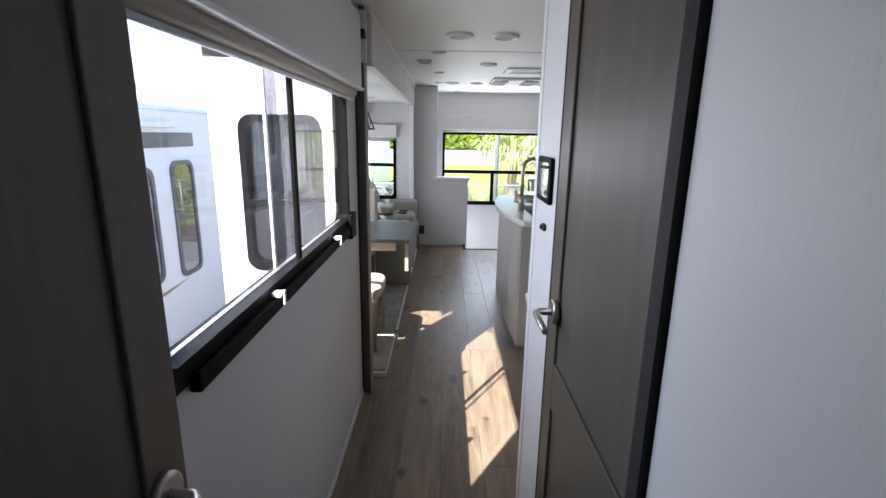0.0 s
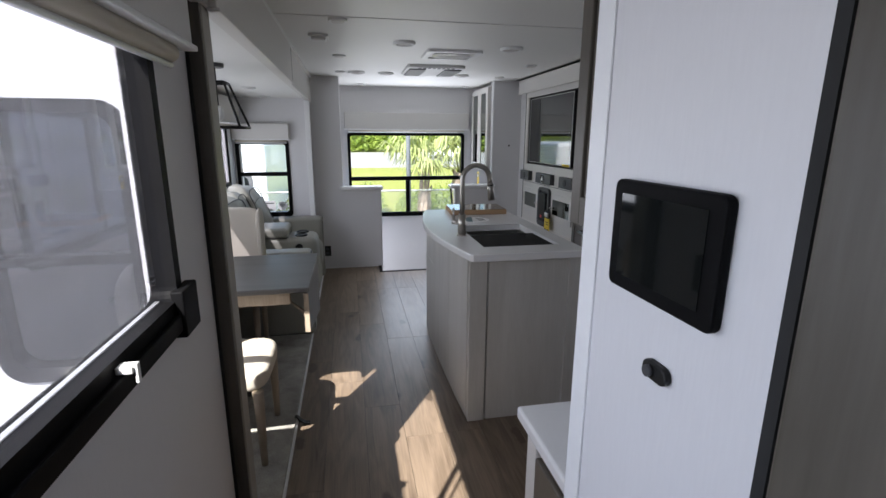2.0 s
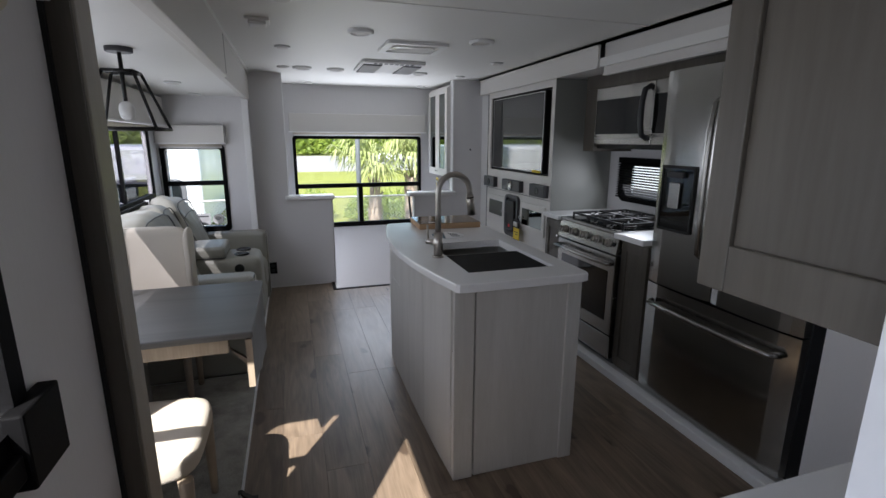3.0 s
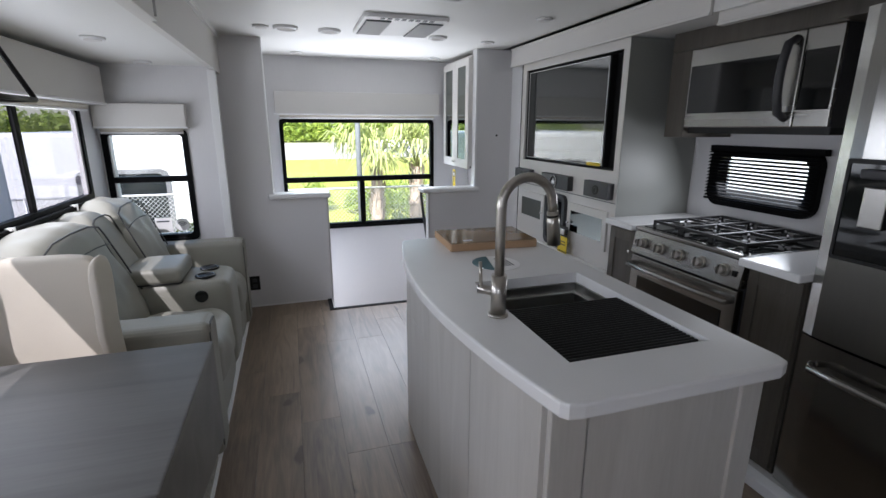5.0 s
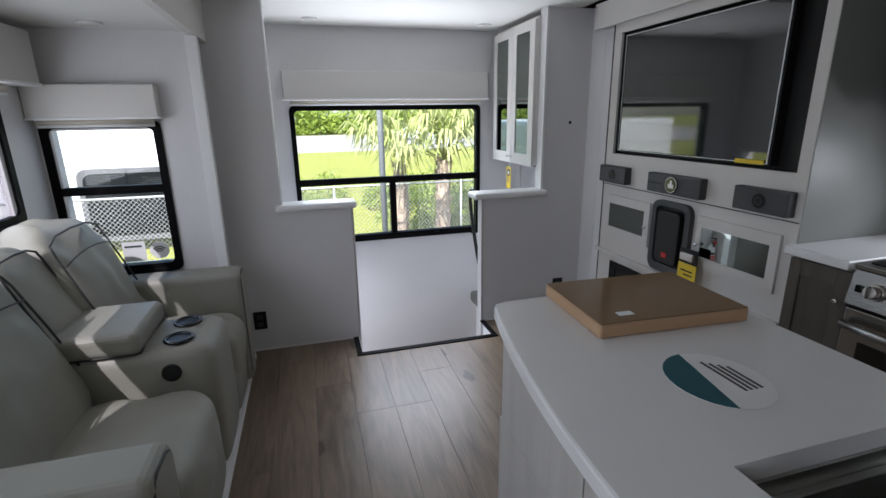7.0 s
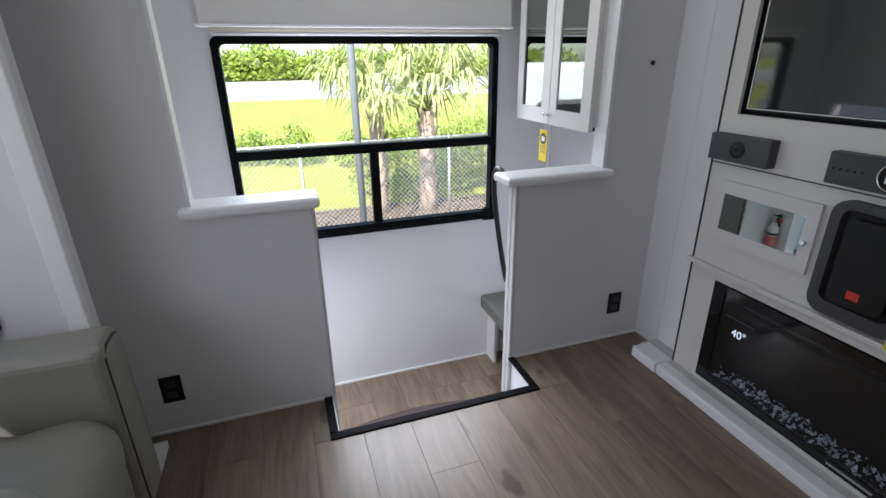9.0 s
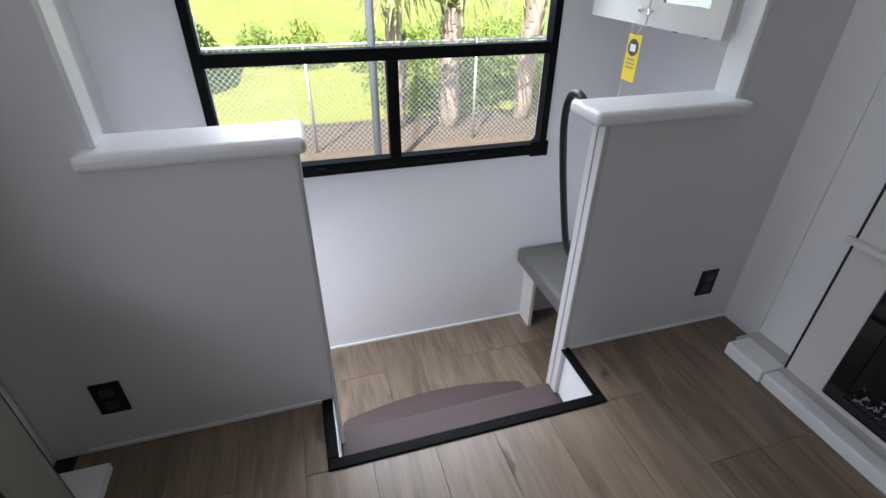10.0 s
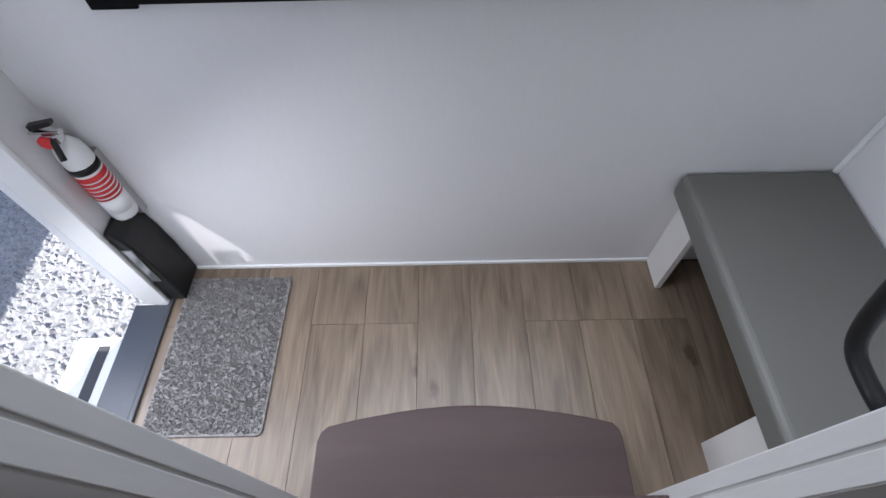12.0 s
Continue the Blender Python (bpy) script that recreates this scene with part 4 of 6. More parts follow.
part("spout", boxes((1.812, 1.832, 3.455, 3.565, 1.275, 1.305), bevel=0.006), CHARCOAL, dp)
part("paddle", boxes((1.816, 1.830, 3.475, 3.545, 1.12, 1.25), bevel=0.004), STEELH, dp)
for y in (3.292, 3.205):
    part("door_handle", tube(bmesh.new(), [(1.838, y, 0.90), (1.79, y, 0.93), (1.782, y, 1.1), (1.780, y, 1.3), (1.782, y, 1.5), (1.79, y, 1.62), (1.838, y, 1.65)], 0.014, 12), STEELH, fr)
part("drawer_handle", tube(bmesh.new(), [(1.838, 3.60, 0.60), (1.795, 3.58, 0.60), (1.784, 3.4, 0.598), (1.782, 3.23, 0.597), (1.784, 3.06, 0.598), (1.795, 2.88, 0.60), (1.838, 2.86, 0.60)], 0.013, 12), STEELH, fr)
for y in (2.85, 3.60):
    part("foot", disc(bmesh.new(), (1.93, y, 0.045), (0, 0, 1), 0.02, 0.02), BLACK, fr)

fp = thing("fridge_surround", (2.2, 3.2, 1.8), "dark taupe panel above and beside the refrigerator", "cabinet panel")
part("top_panel", boxes((2.02, 2.415, 2.75, 3.87, 1.815, 1.905)), TAUPE, fp)
part("side_panel", boxes((1.95, 2.415, 3.672, 3.69, 0.925, 1.815)), TAUPE, fp)

rc = thing("base_cabinet", (2.1, 3.80, 0.045), "dark taupe base cabinet between stove and refrigerator", "cabinet")
part("body", boxes((1.885, 2.415, 3.692, 3.925, 0.046, 0.884)), TAUPE, rc)
dr = part("door", boxes((1.870, 1.884, 3.697, 3.92, 0.07, 0.87), bevel=0.003), TAUPE, rc)
for r in ((3.697, 3.742, 0.07, 0.87), (3.875, 3.92, 0.07, 0.87), (3.742, 3.875, 0.07, 0.13), (3.742, 3.875, 0.81, 0.87)):
    part("door_rail", boxes((1.864, 1.8705, *r), bevel=0.002), TAUPE, dr)
solid("countertop", boxes((1.80, 2.415, 3.672, 3.925, 0.885, 0.918), bevel=0.007, seg=3), QUARTZ, "white quartz counter beside the stove", "countertop")
lc = thing("base_cabinet", (2.1, 4.72, 0.045), "narrow dark taupe base cabinet beside the television wall", "cabinet")
part("body", boxes((1.885, 2.415, 4.608, 4.838, 0.046, 0.884)), TAUPE, lc)
dr = part("door", boxes((1.870, 1.884, 4.613, 4.833, 0.07, 0.87), bevel=0.003), TAUPE, lc)
for r in ((4.613, 4.658, 0.07, 0.87), (4.788, 4.833, 0.07, 0.87), (4.658, 4.788, 0.07, 0.13), (4.658, 4.788, 0.81, 0.87)):
    part("door_rail", boxes((1.864, 1.8705, *r), bevel=0.002), TAUPE, dr)
part("knob", disc(disc(bmesh.new(), (1.864, 4.64, 0.76), (-1, 0, 0), 0.004, 0.014, 12), (1.852, 4.64, 0.76), (-1, 0, 0), 0.010, 0.010, 16, 0.004), CHROME, dr, "round chrome knob")
solid("countertop", boxes((1.825, 2.415, 4.606, 4.838, 0.885, 0.918), bevel=0.006, seg=3), QUARTZ, "white quartz counter beside the television wall", "countertop")

sv = thing("gas_range", (2.1, 4.265, 0.045), "stainless steel gas range with black oven window", "stove")
part("body", boxes((1.875, 2.41, 3.932, 4.60, 0.05, 0.895)), CHARCOAL, sv)
part("cooktop", boxes((1.845, 2.41, 3.93, 4.602, 0.895, 0.915), bevel=0.005), STEELH, sv)
part("cooktop_well", boxes((1.885, 2.395, 3.955, 4.578, 0.915, 0.918)), BLACKGLASS, sv)
bm = prism(bmesh.new(), [(1.832, 0.775), (1.852, 0.892), (1.88, 0.892), (1.88, 0.775)], "y", 3.932, 4.60)
part("control_panel", bm, STEELH, sv)
for k in range(5):
    y = 4.52 - k * 0.125
    kn = part("knob", disc(disc(bmesh.new(), (1.842, y, 0.835), (-1, 0, 0.17), 0.028, 0.012, 24, 0.003), (1.833, y, 0.836), (-1, 0, 0.17), 0.021, 0.026, 24, 0.004), NICKEL, sv, "satin metal control knob")
    part("grip", boxes((1.795, 1.810, y - 0.004, y + 0.004, 0.822, 0.862), bevel=0.002), STEELH, kn)
for y in (4.57, 3.965):
    part("display", boxes((1.834, 1.842, y - 0.008, y + 0.008, 0.822, 0.846)), BLACKGLASS, sv)
ov = part("oven_door", boxes((1.836, 1.874, 3.936, 4.596, 0.245, 0.762), bevel=0.005), STEELH, sv)
part("oven_window", boxes((1.833, 1.8365, 4.0, 4.535, 0.33, 0.655)), BLACKGLASS, ov, "black oven glass")
hd = bmesh.new()
tube(hd, [(1.836, 4.575, 0.715), (1.795, 4.572, 0.715), (1.788, 4.4, 0.712), (1.788, 4.13, 0.712), (1.795, 3.96, 0.715), (1.836, 3.957, 0.715)], 0.013, 12)
part("oven_handle", hd, STEELH, ov)
part("drawer", boxes((1.84, 1.874, 3.938, 4.594, 0.085, 0.235), bevel=0.004), STEELH, sv)
for cy in (4.45, 4.265, 4.08):
    g = bmesh.new()
    for x in (1.915, 2.14, 2.37):
        box(g, x - 0.006, x + 0.006, cy - 0.088, cy + 0.088, 0.94, 0.954, bevel=0.002)
    for y in (cy - 0.088, cy + 0.088):
        box(g, 1.91, 2.375, y - 0.006, y + 0.006, 0.94, 0.954, bevel=0.002)
    for x in (2.03, 2.26):
        for a in range(4):
            t = math.pi / 4 + a * math.pi / 2
            tube(g, [(x + 0.025 * math.cos(t), cy + 0.025 * math.sin(t), 0.949), (x + 0.10 * math.cos(t), cy + 0.085 * math.sin(t), 0.949)], 0.006, 6)
    for x in (1.915, 2.37):
        for y in (cy - 0.086, cy + 0.086):
            box(g, x - 0.006, x + 0.006, y - 0.006, y + 0.006, 0.917, 0.941)
    part("grate", g, IRON, sv, "black cast-iron grate")
for x, y in ((2.03, 4.45), (2.26, 4.45), (2.03, 4.08), (2.26, 4.08), (2.14, 4.265)):
    b = part("burner", disc(bmesh.new(), (x, y, 0.918), (0, 0, 1), 0.045, 0.010, 24, 0.003), STEELH, sv, "silver burner ring")
    part("burner_cap", disc(bmesh.new(), (x, y, 0.928), (0, 0, 1), 0.030, 0.008, 20, 0.003), IRON, b)

mw = thing("microwave", (2.25, 4.24, 1.40), "stainless steel over-the-range microwave with black door", "microwave")
part("body", boxes((2.10, 2.415, 3.875, 4.60, 1.43, 1.812)), CHARCOAL, mw)
part("vent_base", boxes((2.11, 2.41, 3.88, 4.595, 1.402, 1.43)), BLACK, mw)
md = part("door", boxes((2.080, 2.10, 4.02, 4.60, 1.432, 1.812), bevel=0.005), STEELH, mw)
part("door_window", boxes((2.077, 2.0805, 4.10, 4.585, 1.50, 1.73)), BLACKGLASS, md)
part("handle", tube(bmesh.new(), [(2.08, 4.055, 1.47), (2.04, 4.057, 1.49), (2.028, 4.06, 1.56), (2.024, 4.06, 1.62), (2.028, 4.06, 1.69), (2.04, 4.057, 1.76), (2.08, 4.055, 1.78)], 0.017, 12), CHARCOAL, md)
part("control_column", boxes((2.080, 2.10, 3.875, 4.016, 1.432, 1.812), bevel=0.005), STEELH, mw)
part("keypad", boxes((2.077, 2.0805, 3.885, 4.01, 1.50, 1.73)), BLACKGLASS, mw)
ms = thing("microwave_surround", (2.25, 4.3, 1.4), "dark taupe cabinet panel around the microwave", "cabinet panel")
part("top_panel", boxes((2.085, 2.415, 3.872, 4.735, 1.814, 1.908)), TAUPE, ms)
part("side_panel", boxes((2.085, 2.415, 4.604, 4.735, 1.38, 1.812)), TAUPE, ms)

kb = thing("kitchen_window_blind", (2.40, 4.375, 1.0), "black mini blind over the small stove window", "window blind")
part("head_rail", boxes((2.375, 2.415, 4.06, 4.685, 1.305, 1.335), bevel=0.003), FRAME, kb)
for k in range(14):
    z = 1.055 + k * 0.0185
    bm = prism(bmesh.new(), [(2.360, z), (2.362, z - 0.001), (2.378, z + 0.009), (2.376, z + 0.010)], "y", 4.075, 4.675)
    part("slat", bm, FRAME, kb)
part("bottom_rail", boxes((2.364, 2.376, 4.07, 4.68, 1.035, 1.047), bevel=0.002), FRAME, kb)
w7 = thing("window_7", (2.42, 4.375, 1.02), "small black-framed window with rounded corners behind the stove", "window", kind="structure")
part("window_frame", frame_ring(bmesh.new(), "x", 2.385, 2.46, (4.07, 4.68, 1.005, 1.325), (4.125, 4.625, 1.055, 1.285), 0.07, 0.05), FRAME, w7)
g = part("pane", boxes((2.445, 2.448, 4.09, 4.66, 1.02, 1.31)), CLEAR, w7)
g.visible_shadow = False

# ---- television wall ----
tw = thing("media_cabinet", (2.0, 5.47, 0.045), "pale built-in media cabinet with television recess", "cabinet")
for row in wall_rows("x", 1.89, 1.905, 4.842, 6.11, 0.046, 1.905, [(4.89, 6.045, 1.18, 1.852), (4.90, 5.985, 0.065, 0.525)]):
    part("face_panel", boxes(row), PALE, tw)
part("end_panel", boxes((1.893, 2.415, 4.84, 4.8415, 0.046, 1.905), (1.905, 2.415, 4.8415, 4.86, 0.046, 1.905)), ENDPANEL, tw, "smooth grey-green end panel")
part("recess", boxes((1.96, 1.97, 4.89, 6.045, 1.18, 1.852), (1.905, 1.96, 4.88, 4.89, 1.17, 1.86), (1.905, 1.96, 6.045, 6.055, 1.17, 1.86), (1.905, 1.96, 4.88, 6.055, 1.17, 1.18), (1.905, 1.96, 4.88, 6.055, 1.852, 1.862)), BLACK, tw)
part("edge_strip", boxes((1.886, 1.955, 6.111, 6.116, 0.046, 1.905)), BLACK, tw)
part("shelf_line", boxes((1.8865, 1.890, 4.845, 6.105, 0.992, 0.996)), CHARCOAL, tw)
part("ledge", boxes((1.868, 1.89, 4.845, 6.13, 0.562, 0.582), bevel=0.003), PALE, tw)
for y0, y1, k, name in ((5.655, 6.045, 5.675, "glass_door"), (4.895, 5.32, 5.30, "glass_door")):
    d = part(name, frame_ring(bmesh.new(), "x", 1.876, 1.89, (y0, y1, 0.69, 0.935), (y0 + 0.042, y1 - 0.03, 0.742, 0.885)), PALE, tw)
    part("mirror_glass", boxes((1.879, 1.882, y0 + 0.04, y1 - 0.028, 0.740, 0.887)), MIRROR, d, "dark mirrored glass")
    part("knob", disc(disc(bmesh.new(), (1.876, k, 0.80), (-1, 0, 0), 0.004, 0.014, 12), (1.864, k, 0.80), (-1, 0, 0), 0.010, 0.010, 16, 0.004), CHROME, d)

tv = thing("television", (1.94, 5.5, 1.19), "large flat television still in its clear shipping film", "television")
part("case", boxes((1.915, 1.955, 5.03, 6.035, 1.19, 1.842), bevel=0.004), BLACK, tv)
part("screen", boxes((1.9115, 1.915, 5.04, 6.027, 1.205, 1.835)), SCREEN, tv)
part("film_edge", boxes((1.909, 1.9115, 5.036, 5.041, 1.20, 1.836), (1.909, 1.9115, 5.041, 6.03, 1.832, 1.836), (1.909, 1.9115, 6.024, 6.028, 1.20, 1.832), (1.909, 1.9115, 5.041, 6.024, 1.20, 1.203)), WHITEP, tv, "edge of clear film")
part("sticker", boxes((1.906, 1.9085, 5.05, 5.19, 1.196, 1.214)), YELLOW, tv, "yellow sticker")

for y0, y1, kind in ((5.852, 6.10, "s"), (5.30, 5.66, "c"), (4.868, 5.115, "s")):
    sp = thing("wall_speaker" if kind == "s" else "stereo_unit", (1.87, (y0 + y1) / 2, 1.01), "small charcoal box speaker on the cabinet face" if kind == "s" else "charcoal stereo head unit with a round dial", "speaker" if kind == "s" else "stereo")
    part("case", boxes((1.846, 1.89, y0, y1, 1.012, 1.11), bevel=0.004), CHARCOAL, sp)
    yc = (y0 + y1) / 2
    if kind == "s":
        part("cone", disc(bmesh.new(), (1.846, yc, 1.06), (-1, 0, 0), 0.030, 0.004, 24, 0.002), BLACK, sp)
        part("ring", tube(bmesh.new(), [(1.842, yc + 0.015 * math.cos(k * math.pi / 10), 1.06 + 0.015 * math.sin(k * math.pi / 10)) for k in range(20)], 0.0018, 6, True), GREYTRIM, sp)
    else:
        dl = part("dial", disc(bmesh.new(), (1.846, yc, 1.062), (-1, 0, 0), 0.043, 0.006, 32, 0.003), BLACKGLASS, sp)
        part("dial_ring", tube(bmesh.new(), [(1.840, yc + 0.038 * math.cos(k * math.pi / 16), 1.062 + 0.038 * math.sin(k * math.pi / 16)) for k in range(32)], 0.0025, 6, True), CHROME, dl)
        part("dial_mark", boxes((1.8385, 1.8405, yc - 0.018, yc + 0.018, 1.045, 1.066), (1.8385, 1.8405, yc - 0.007, yc + 0.007, 1.066, 1.084)), WHITEP, dl)
        for k in range(5):
            part("button", disc(bmesh.new(), (1.846, y1 - 0.02 - 0.02 * k, 1.06), (-1, 0, 0), 0.004, 0.002, 10), BLACK, sp)

ds = thing("docked_speaker", (1.87, 5.485, 0.60), "black portable speaker docked in a rounded charcoal frame", "speaker")
part("dock_frame", frame_ring(bmesh.new(), "x", 1.864, 1.89, (5.352, 5.622, 0.595, 0.972), (5.385, 5.59, 0.64, 0.945), 0.05, 0.03), CHARCOAL, ds)
part("dock_back", boxes((1.882, 1.889, 5.38, 5.595, 0.635, 0.95)), BLACK, ds)
part("speaker_body", prism(bmesh.new(), rounded(5.405, 5.565, 0.65, 0.925, 0.03), "x", 1.852, 1.882, 0.006), BLACK, ds)
part("badge", boxes((1.8495, 1.852, 5.47, 5.505, 0.682, 0.708)), RED, ds, "small red badge")

pc = thing("packaged_cable", (1.86, 5.30, 0.58), "yellow and black retail card of wired accessories on the ledge", "package")
part("card", boxes((1.842, 1.845, 5.255, 5.37, 0.585, 0.70)), YELLOW, pc)
part("card_top", boxes((1.842, 1.845, 5.255, 5.37, 0.70, 0.775)), BLACK, pc)
part("blister", boxes((1.828, 1.842, 5.27, 5.355, 0.715, 0.755), bevel=0.006), NICKEL, pc)
for k in range(6):
    part("dot", disc(bmesh.new(), (1.842, 5.267 + k * 0.018, 0.594), (-1, 0, 0), 0.006, 0.001, 10), BLACK, pc)
for k in range(2):
    part("text_bar", boxes((1.8405, 1.842, 5.275, 5.35 - 0.02 * k, 0.66 - 0.02 * k, 0.667 - 0.02 * k)), BLACK, pc)

fpl = thing("electric_fireplace", (1.9, 5.44, 0.065), "black glass electric fireplace with clear crystals", "fireplace")
part("surround", boxes((1.884, 1.893, 4.905, 5.98, 0.07, 0.105), (1.884, 1.893, 4.905, 5.98, 0.485, 0.52), (1.884, 1.893, 4.905, 4.96, 0.105, 0.485), (1.884, 1.893, 5.925, 5.98, 0.105, 0.485)), BLACKGLASS, fpl)
part("firebox", boxes((1.99, 2.0, 4.95, 5.94, 0.09, 0.50), (1.893, 1.99, 4.95, 5.94, 0.09, 0.10), (1.893, 1.99, 4.95, 5.94, 0.49, 0.50), (1.893, 1.99, 4.945, 4.955, 0.10, 0.49), (1.893, 1.99, 5.935, 5.945, 0.10, 0.49)), BLACK, fpl)
part("heater_slot", boxes((1.886, 1.90, 5.30, 5.85, 0.445, 0.462)), RUBBER, fpl)
g = part("front_glass", boxes((1.886, 1.889, 4.962, 5.923, 0.107, 0.483)), TINT, fpl)
g.visible_shadow = False
rng = random.Random(4)
bm = bmesh.new()
for k in range(420):
    c = Vector((rng.uniform(1.897, 1.965), rng.uniform(4.97, 5.92), rng.uniform(0.103, 0.135)))
    r = rng.uniform(0.006, 0.013)
    vs = [bm.verts.new(c + r * Vector((rng.gauss(0, 1), rng.gauss(0, 1), rng.gauss(0, 1))).normalized()) for _ in range(4)]
    for q in ((0, 1, 2), (0, 2, 3), (0, 3, 1), (1, 3, 2)):
        bm.faces.new([vs[i] for i in q])
part("crystal_bed", bm, CRYSTAL, fpl, "bed of clear crystals")["kind"] = "stuff"
fpl_text = bpy.data.curves.new("readout", "FONT")
fpl_text.body, fpl_text.size = "40\u00b0", 0.046
tmp = new("readout_source", fpl_text)
dg = bpy.context.evaluated_depsgraph_get()
me = bpy.data.meshes.new_from_object(tmp.evaluated_get(dg))
bpy.data.objects.remove(tmp)
me.transform(Matrix.Translation((1.8835, 5.86, 0.335)) @ Euler((radians(90), 0, radians(-90))).to_matrix().to_4x4())
me.materials.clear()
me.materials.append(glow("white_readout", (0.8, 0.9, 1.0), 0.12))
ro = new("readout", me)
ro.parent = fpl
ro.matrix_parent_inverse = Matrix.Translation(-Vector(fpl.location))
part("brand_bar", boxes((1.8832, 1.884, 5.77, 5.90, 0.405, 0.411)), GREYTRIM, fpl)
part("lower_mark", boxes((1.8832, 1.884, 5.28, 5.42, 0.083, 0.092)), GALV, fpl)

# ---- sofa ----
def leaning(x_ref, z_ref, k):
    return lambda w: Vector((w.x - (w.z - z_ref) * k, w.y, w.z))


sf = thing("theater_sofa", (-0.67, 5.35, 0.028), "greige leatherette two-seat theater sofa with console", "sofa")
part("base", boxes((-1.06, -0.33, 4.52, 6.18, 0.03, 0.20), bevel=0.02), LEATHER, sf)
for y0, y1 in ((4.50, 4.68), (6.02, 6.19)):
    a = part("armrest", boxes((-1.04, -0.275, y0, y1, 0.03, 0.655), bevel=0.035, seg=4), LEATHER, sf)
    ring = [(y0 + 0.02, 0.08), (y0 + 0.02, 0.61), (y0 + 0.032, 0.632), (y0 + 0.055, 0.64), (y1 - 0.055, 0.64), (y1 - 0.032, 0.632), (y1 - 0.02, 0.61), (y1 - 0.02, 0.08)]
    part("piping", tube(bmesh.new(), [(-0.282, u, v) for u, v in ring], 0.005, 6), LEATHERPIPE, a)
for y0, y1 in ((4.675, 5.29), (5.645, 6.03)):
    s = part("seat_cushion", cushion(bmesh.new(), -0.92, -0.27, y0, y1, 0.20, 0.475, 0.22, 16, wrinkle=0.012, e=6.0), LEATHER, sf)
    part("footrest", cushion(bmesh.new(), -0.36, -0.295, y0 + 0.01, y1 - 0.01, 0.05, 0.33, 0.12, 8), LEATHER, sf)
for y0, y1, z0, zt, xf in ((4.65, 5.34, 0.38, 0.995, -0.66), (5.57, 6.09, 0.38, 1.01, -0.66), (5.31, 5.61, 0.52, 0.985, -0.70)):
    b = part("backrest", cushion(bmesh.new(), -0.92, xf, y0, y1, z0, zt, 0.30, 20, leaning(-0.75, 0.45, 0.40), 0.016, 5.5), LEATHER, sf)
    yc, zc, hx, hy, hz = (y0 + y1) / 2, (z0 + zt) / 2, (xf + 0.90) / 2, (y1 - y0) / 2, (zt - z0) / 2
    edge = [(-1, -0.6), (-1, 0.2), (-0.97, 0.75), (-0.93, 0.9), (-0.6, 0.98), (0, 1.0), (0.6, 0.98), (0.93, 0.9), (0.97, 0.75), (1, 0.2), (1, -0.6)]
    lean = leaning(-0.75, 0.45, 0.40)
    part("piping", tube(bmesh.new(), [lean(Vector((xf - hx + 0.895 * hx, yc + 0.895 * hy * u, zc + 0.90 * hz * v))) for u, v in edge], 0.0045, 6), LEATHERPIPE, b)
    if hy > 0.2:
        part("seam", tube(bmesh.new(), [lean(Vector((xf - 0.002 - 0.006 * u * u, yc + hy * u, zt - 0.125 - 0.03 * u * u))) for u in (-0.85, -0.6, -0.3, 0, 0.3, 0.6, 0.85)], 0.003, 6), LEATHERPIPE, b)
cn = part("console", cushion(bmesh.new(), -0.95, -0.283, 5.285, 5.65, 0.05, 0.605, 0.10, 14, wrinkle=0.003, e=12.0), LEATHER, sf)
part("console_lid", boxes((-0.93, -0.53, 5.292, 5.643, 0.595, 0.685), bevel=0.028, seg=4), LEATHER, cn)
part("lid_piping", tube(bmesh.new(), [(-0.92, 5.30, 0.60), (-0.55, 5.298, 0.60), (-0.533, 5.31, 0.60), (-0.533, 5.62, 0.60), (-0.55, 5.636, 0.60)], 0.0035, 6), LEATHERPIPE, cn)
for y in (5.385, 5.545):
    c = part("cup_holder", tube(bmesh.new(), [(-0.425 + 0.047 * math.cos(k * math.pi / 12), y + 0.047 * math.sin(k * math.pi / 12), 0.607) for k in range(24)], 0.008, 8, True), BLACKGLASS, cn, "glossy black cup holder ring")
    part("cup_well", disc(bmesh.new(), (-0.425, y, 0.604), (0, 0, 1), 0.046, 0.004), BLACK, c)
sw = part("seat_switch", disc(bmesh.new(), (-0.44, 5.292, 0.515), (0, -1, 0.1), 0.034, 0.010, 24, 0.004), BLACKGLASS, cn, "oval black recliner switch")

# ---- dining table and chairs ----
dt = thing("dining_table", (-0.66, 3.78, 0.042), "weathered grey wooden dining table with a hanging leaf", "table")
part("tabletop", boxes((-1.09, -0.205, 3.425, 4.15, 0.705, 0.732), bevel=0.005), TABLEWOOD, dt)
part("apron", boxes((-1.07, -0.30, 3.47, 3.495, 0.635, 0.705), bevel=0.003), CHAIRWOOD, dt)
part("apron", boxes((-1.07, -0.30, 4.08, 4.105, 0.635, 0.705), bevel=0.003), CHAIRWOOD, dt)
part("leaf", prism(bmesh.new(), [(3.435, 0.70), (3.435, 0.50), (3.60, 0.46), (4.18, 0.34), (4.18, 0.70)], "x", -0.232, -0.212, 0.004), TABLEWOOD, dt, "hanging drop leaf")
part("leaf_edge", boxes((-0.234, -0.210, 3.428, 3.4345, 0.50, 0.70)), CHAIRWOOD, dt)
part("brace", prism(bmesh.new(), [(-0.36, 0.66), (-0.345, 0.66), (-0.24, 0.53), (-0.24, 0.56)], "y", 3.55, 3.57), CHAIRWOOD, dt)
part("pedestal", boxes((-0.80, -0.70, 3.72, 3.86, 0.042, 0.705), (-0.95, -0.55, 3.66, 3.92, 0.042, 0.085), bevel=0.006), TABLEWOOD, dt)

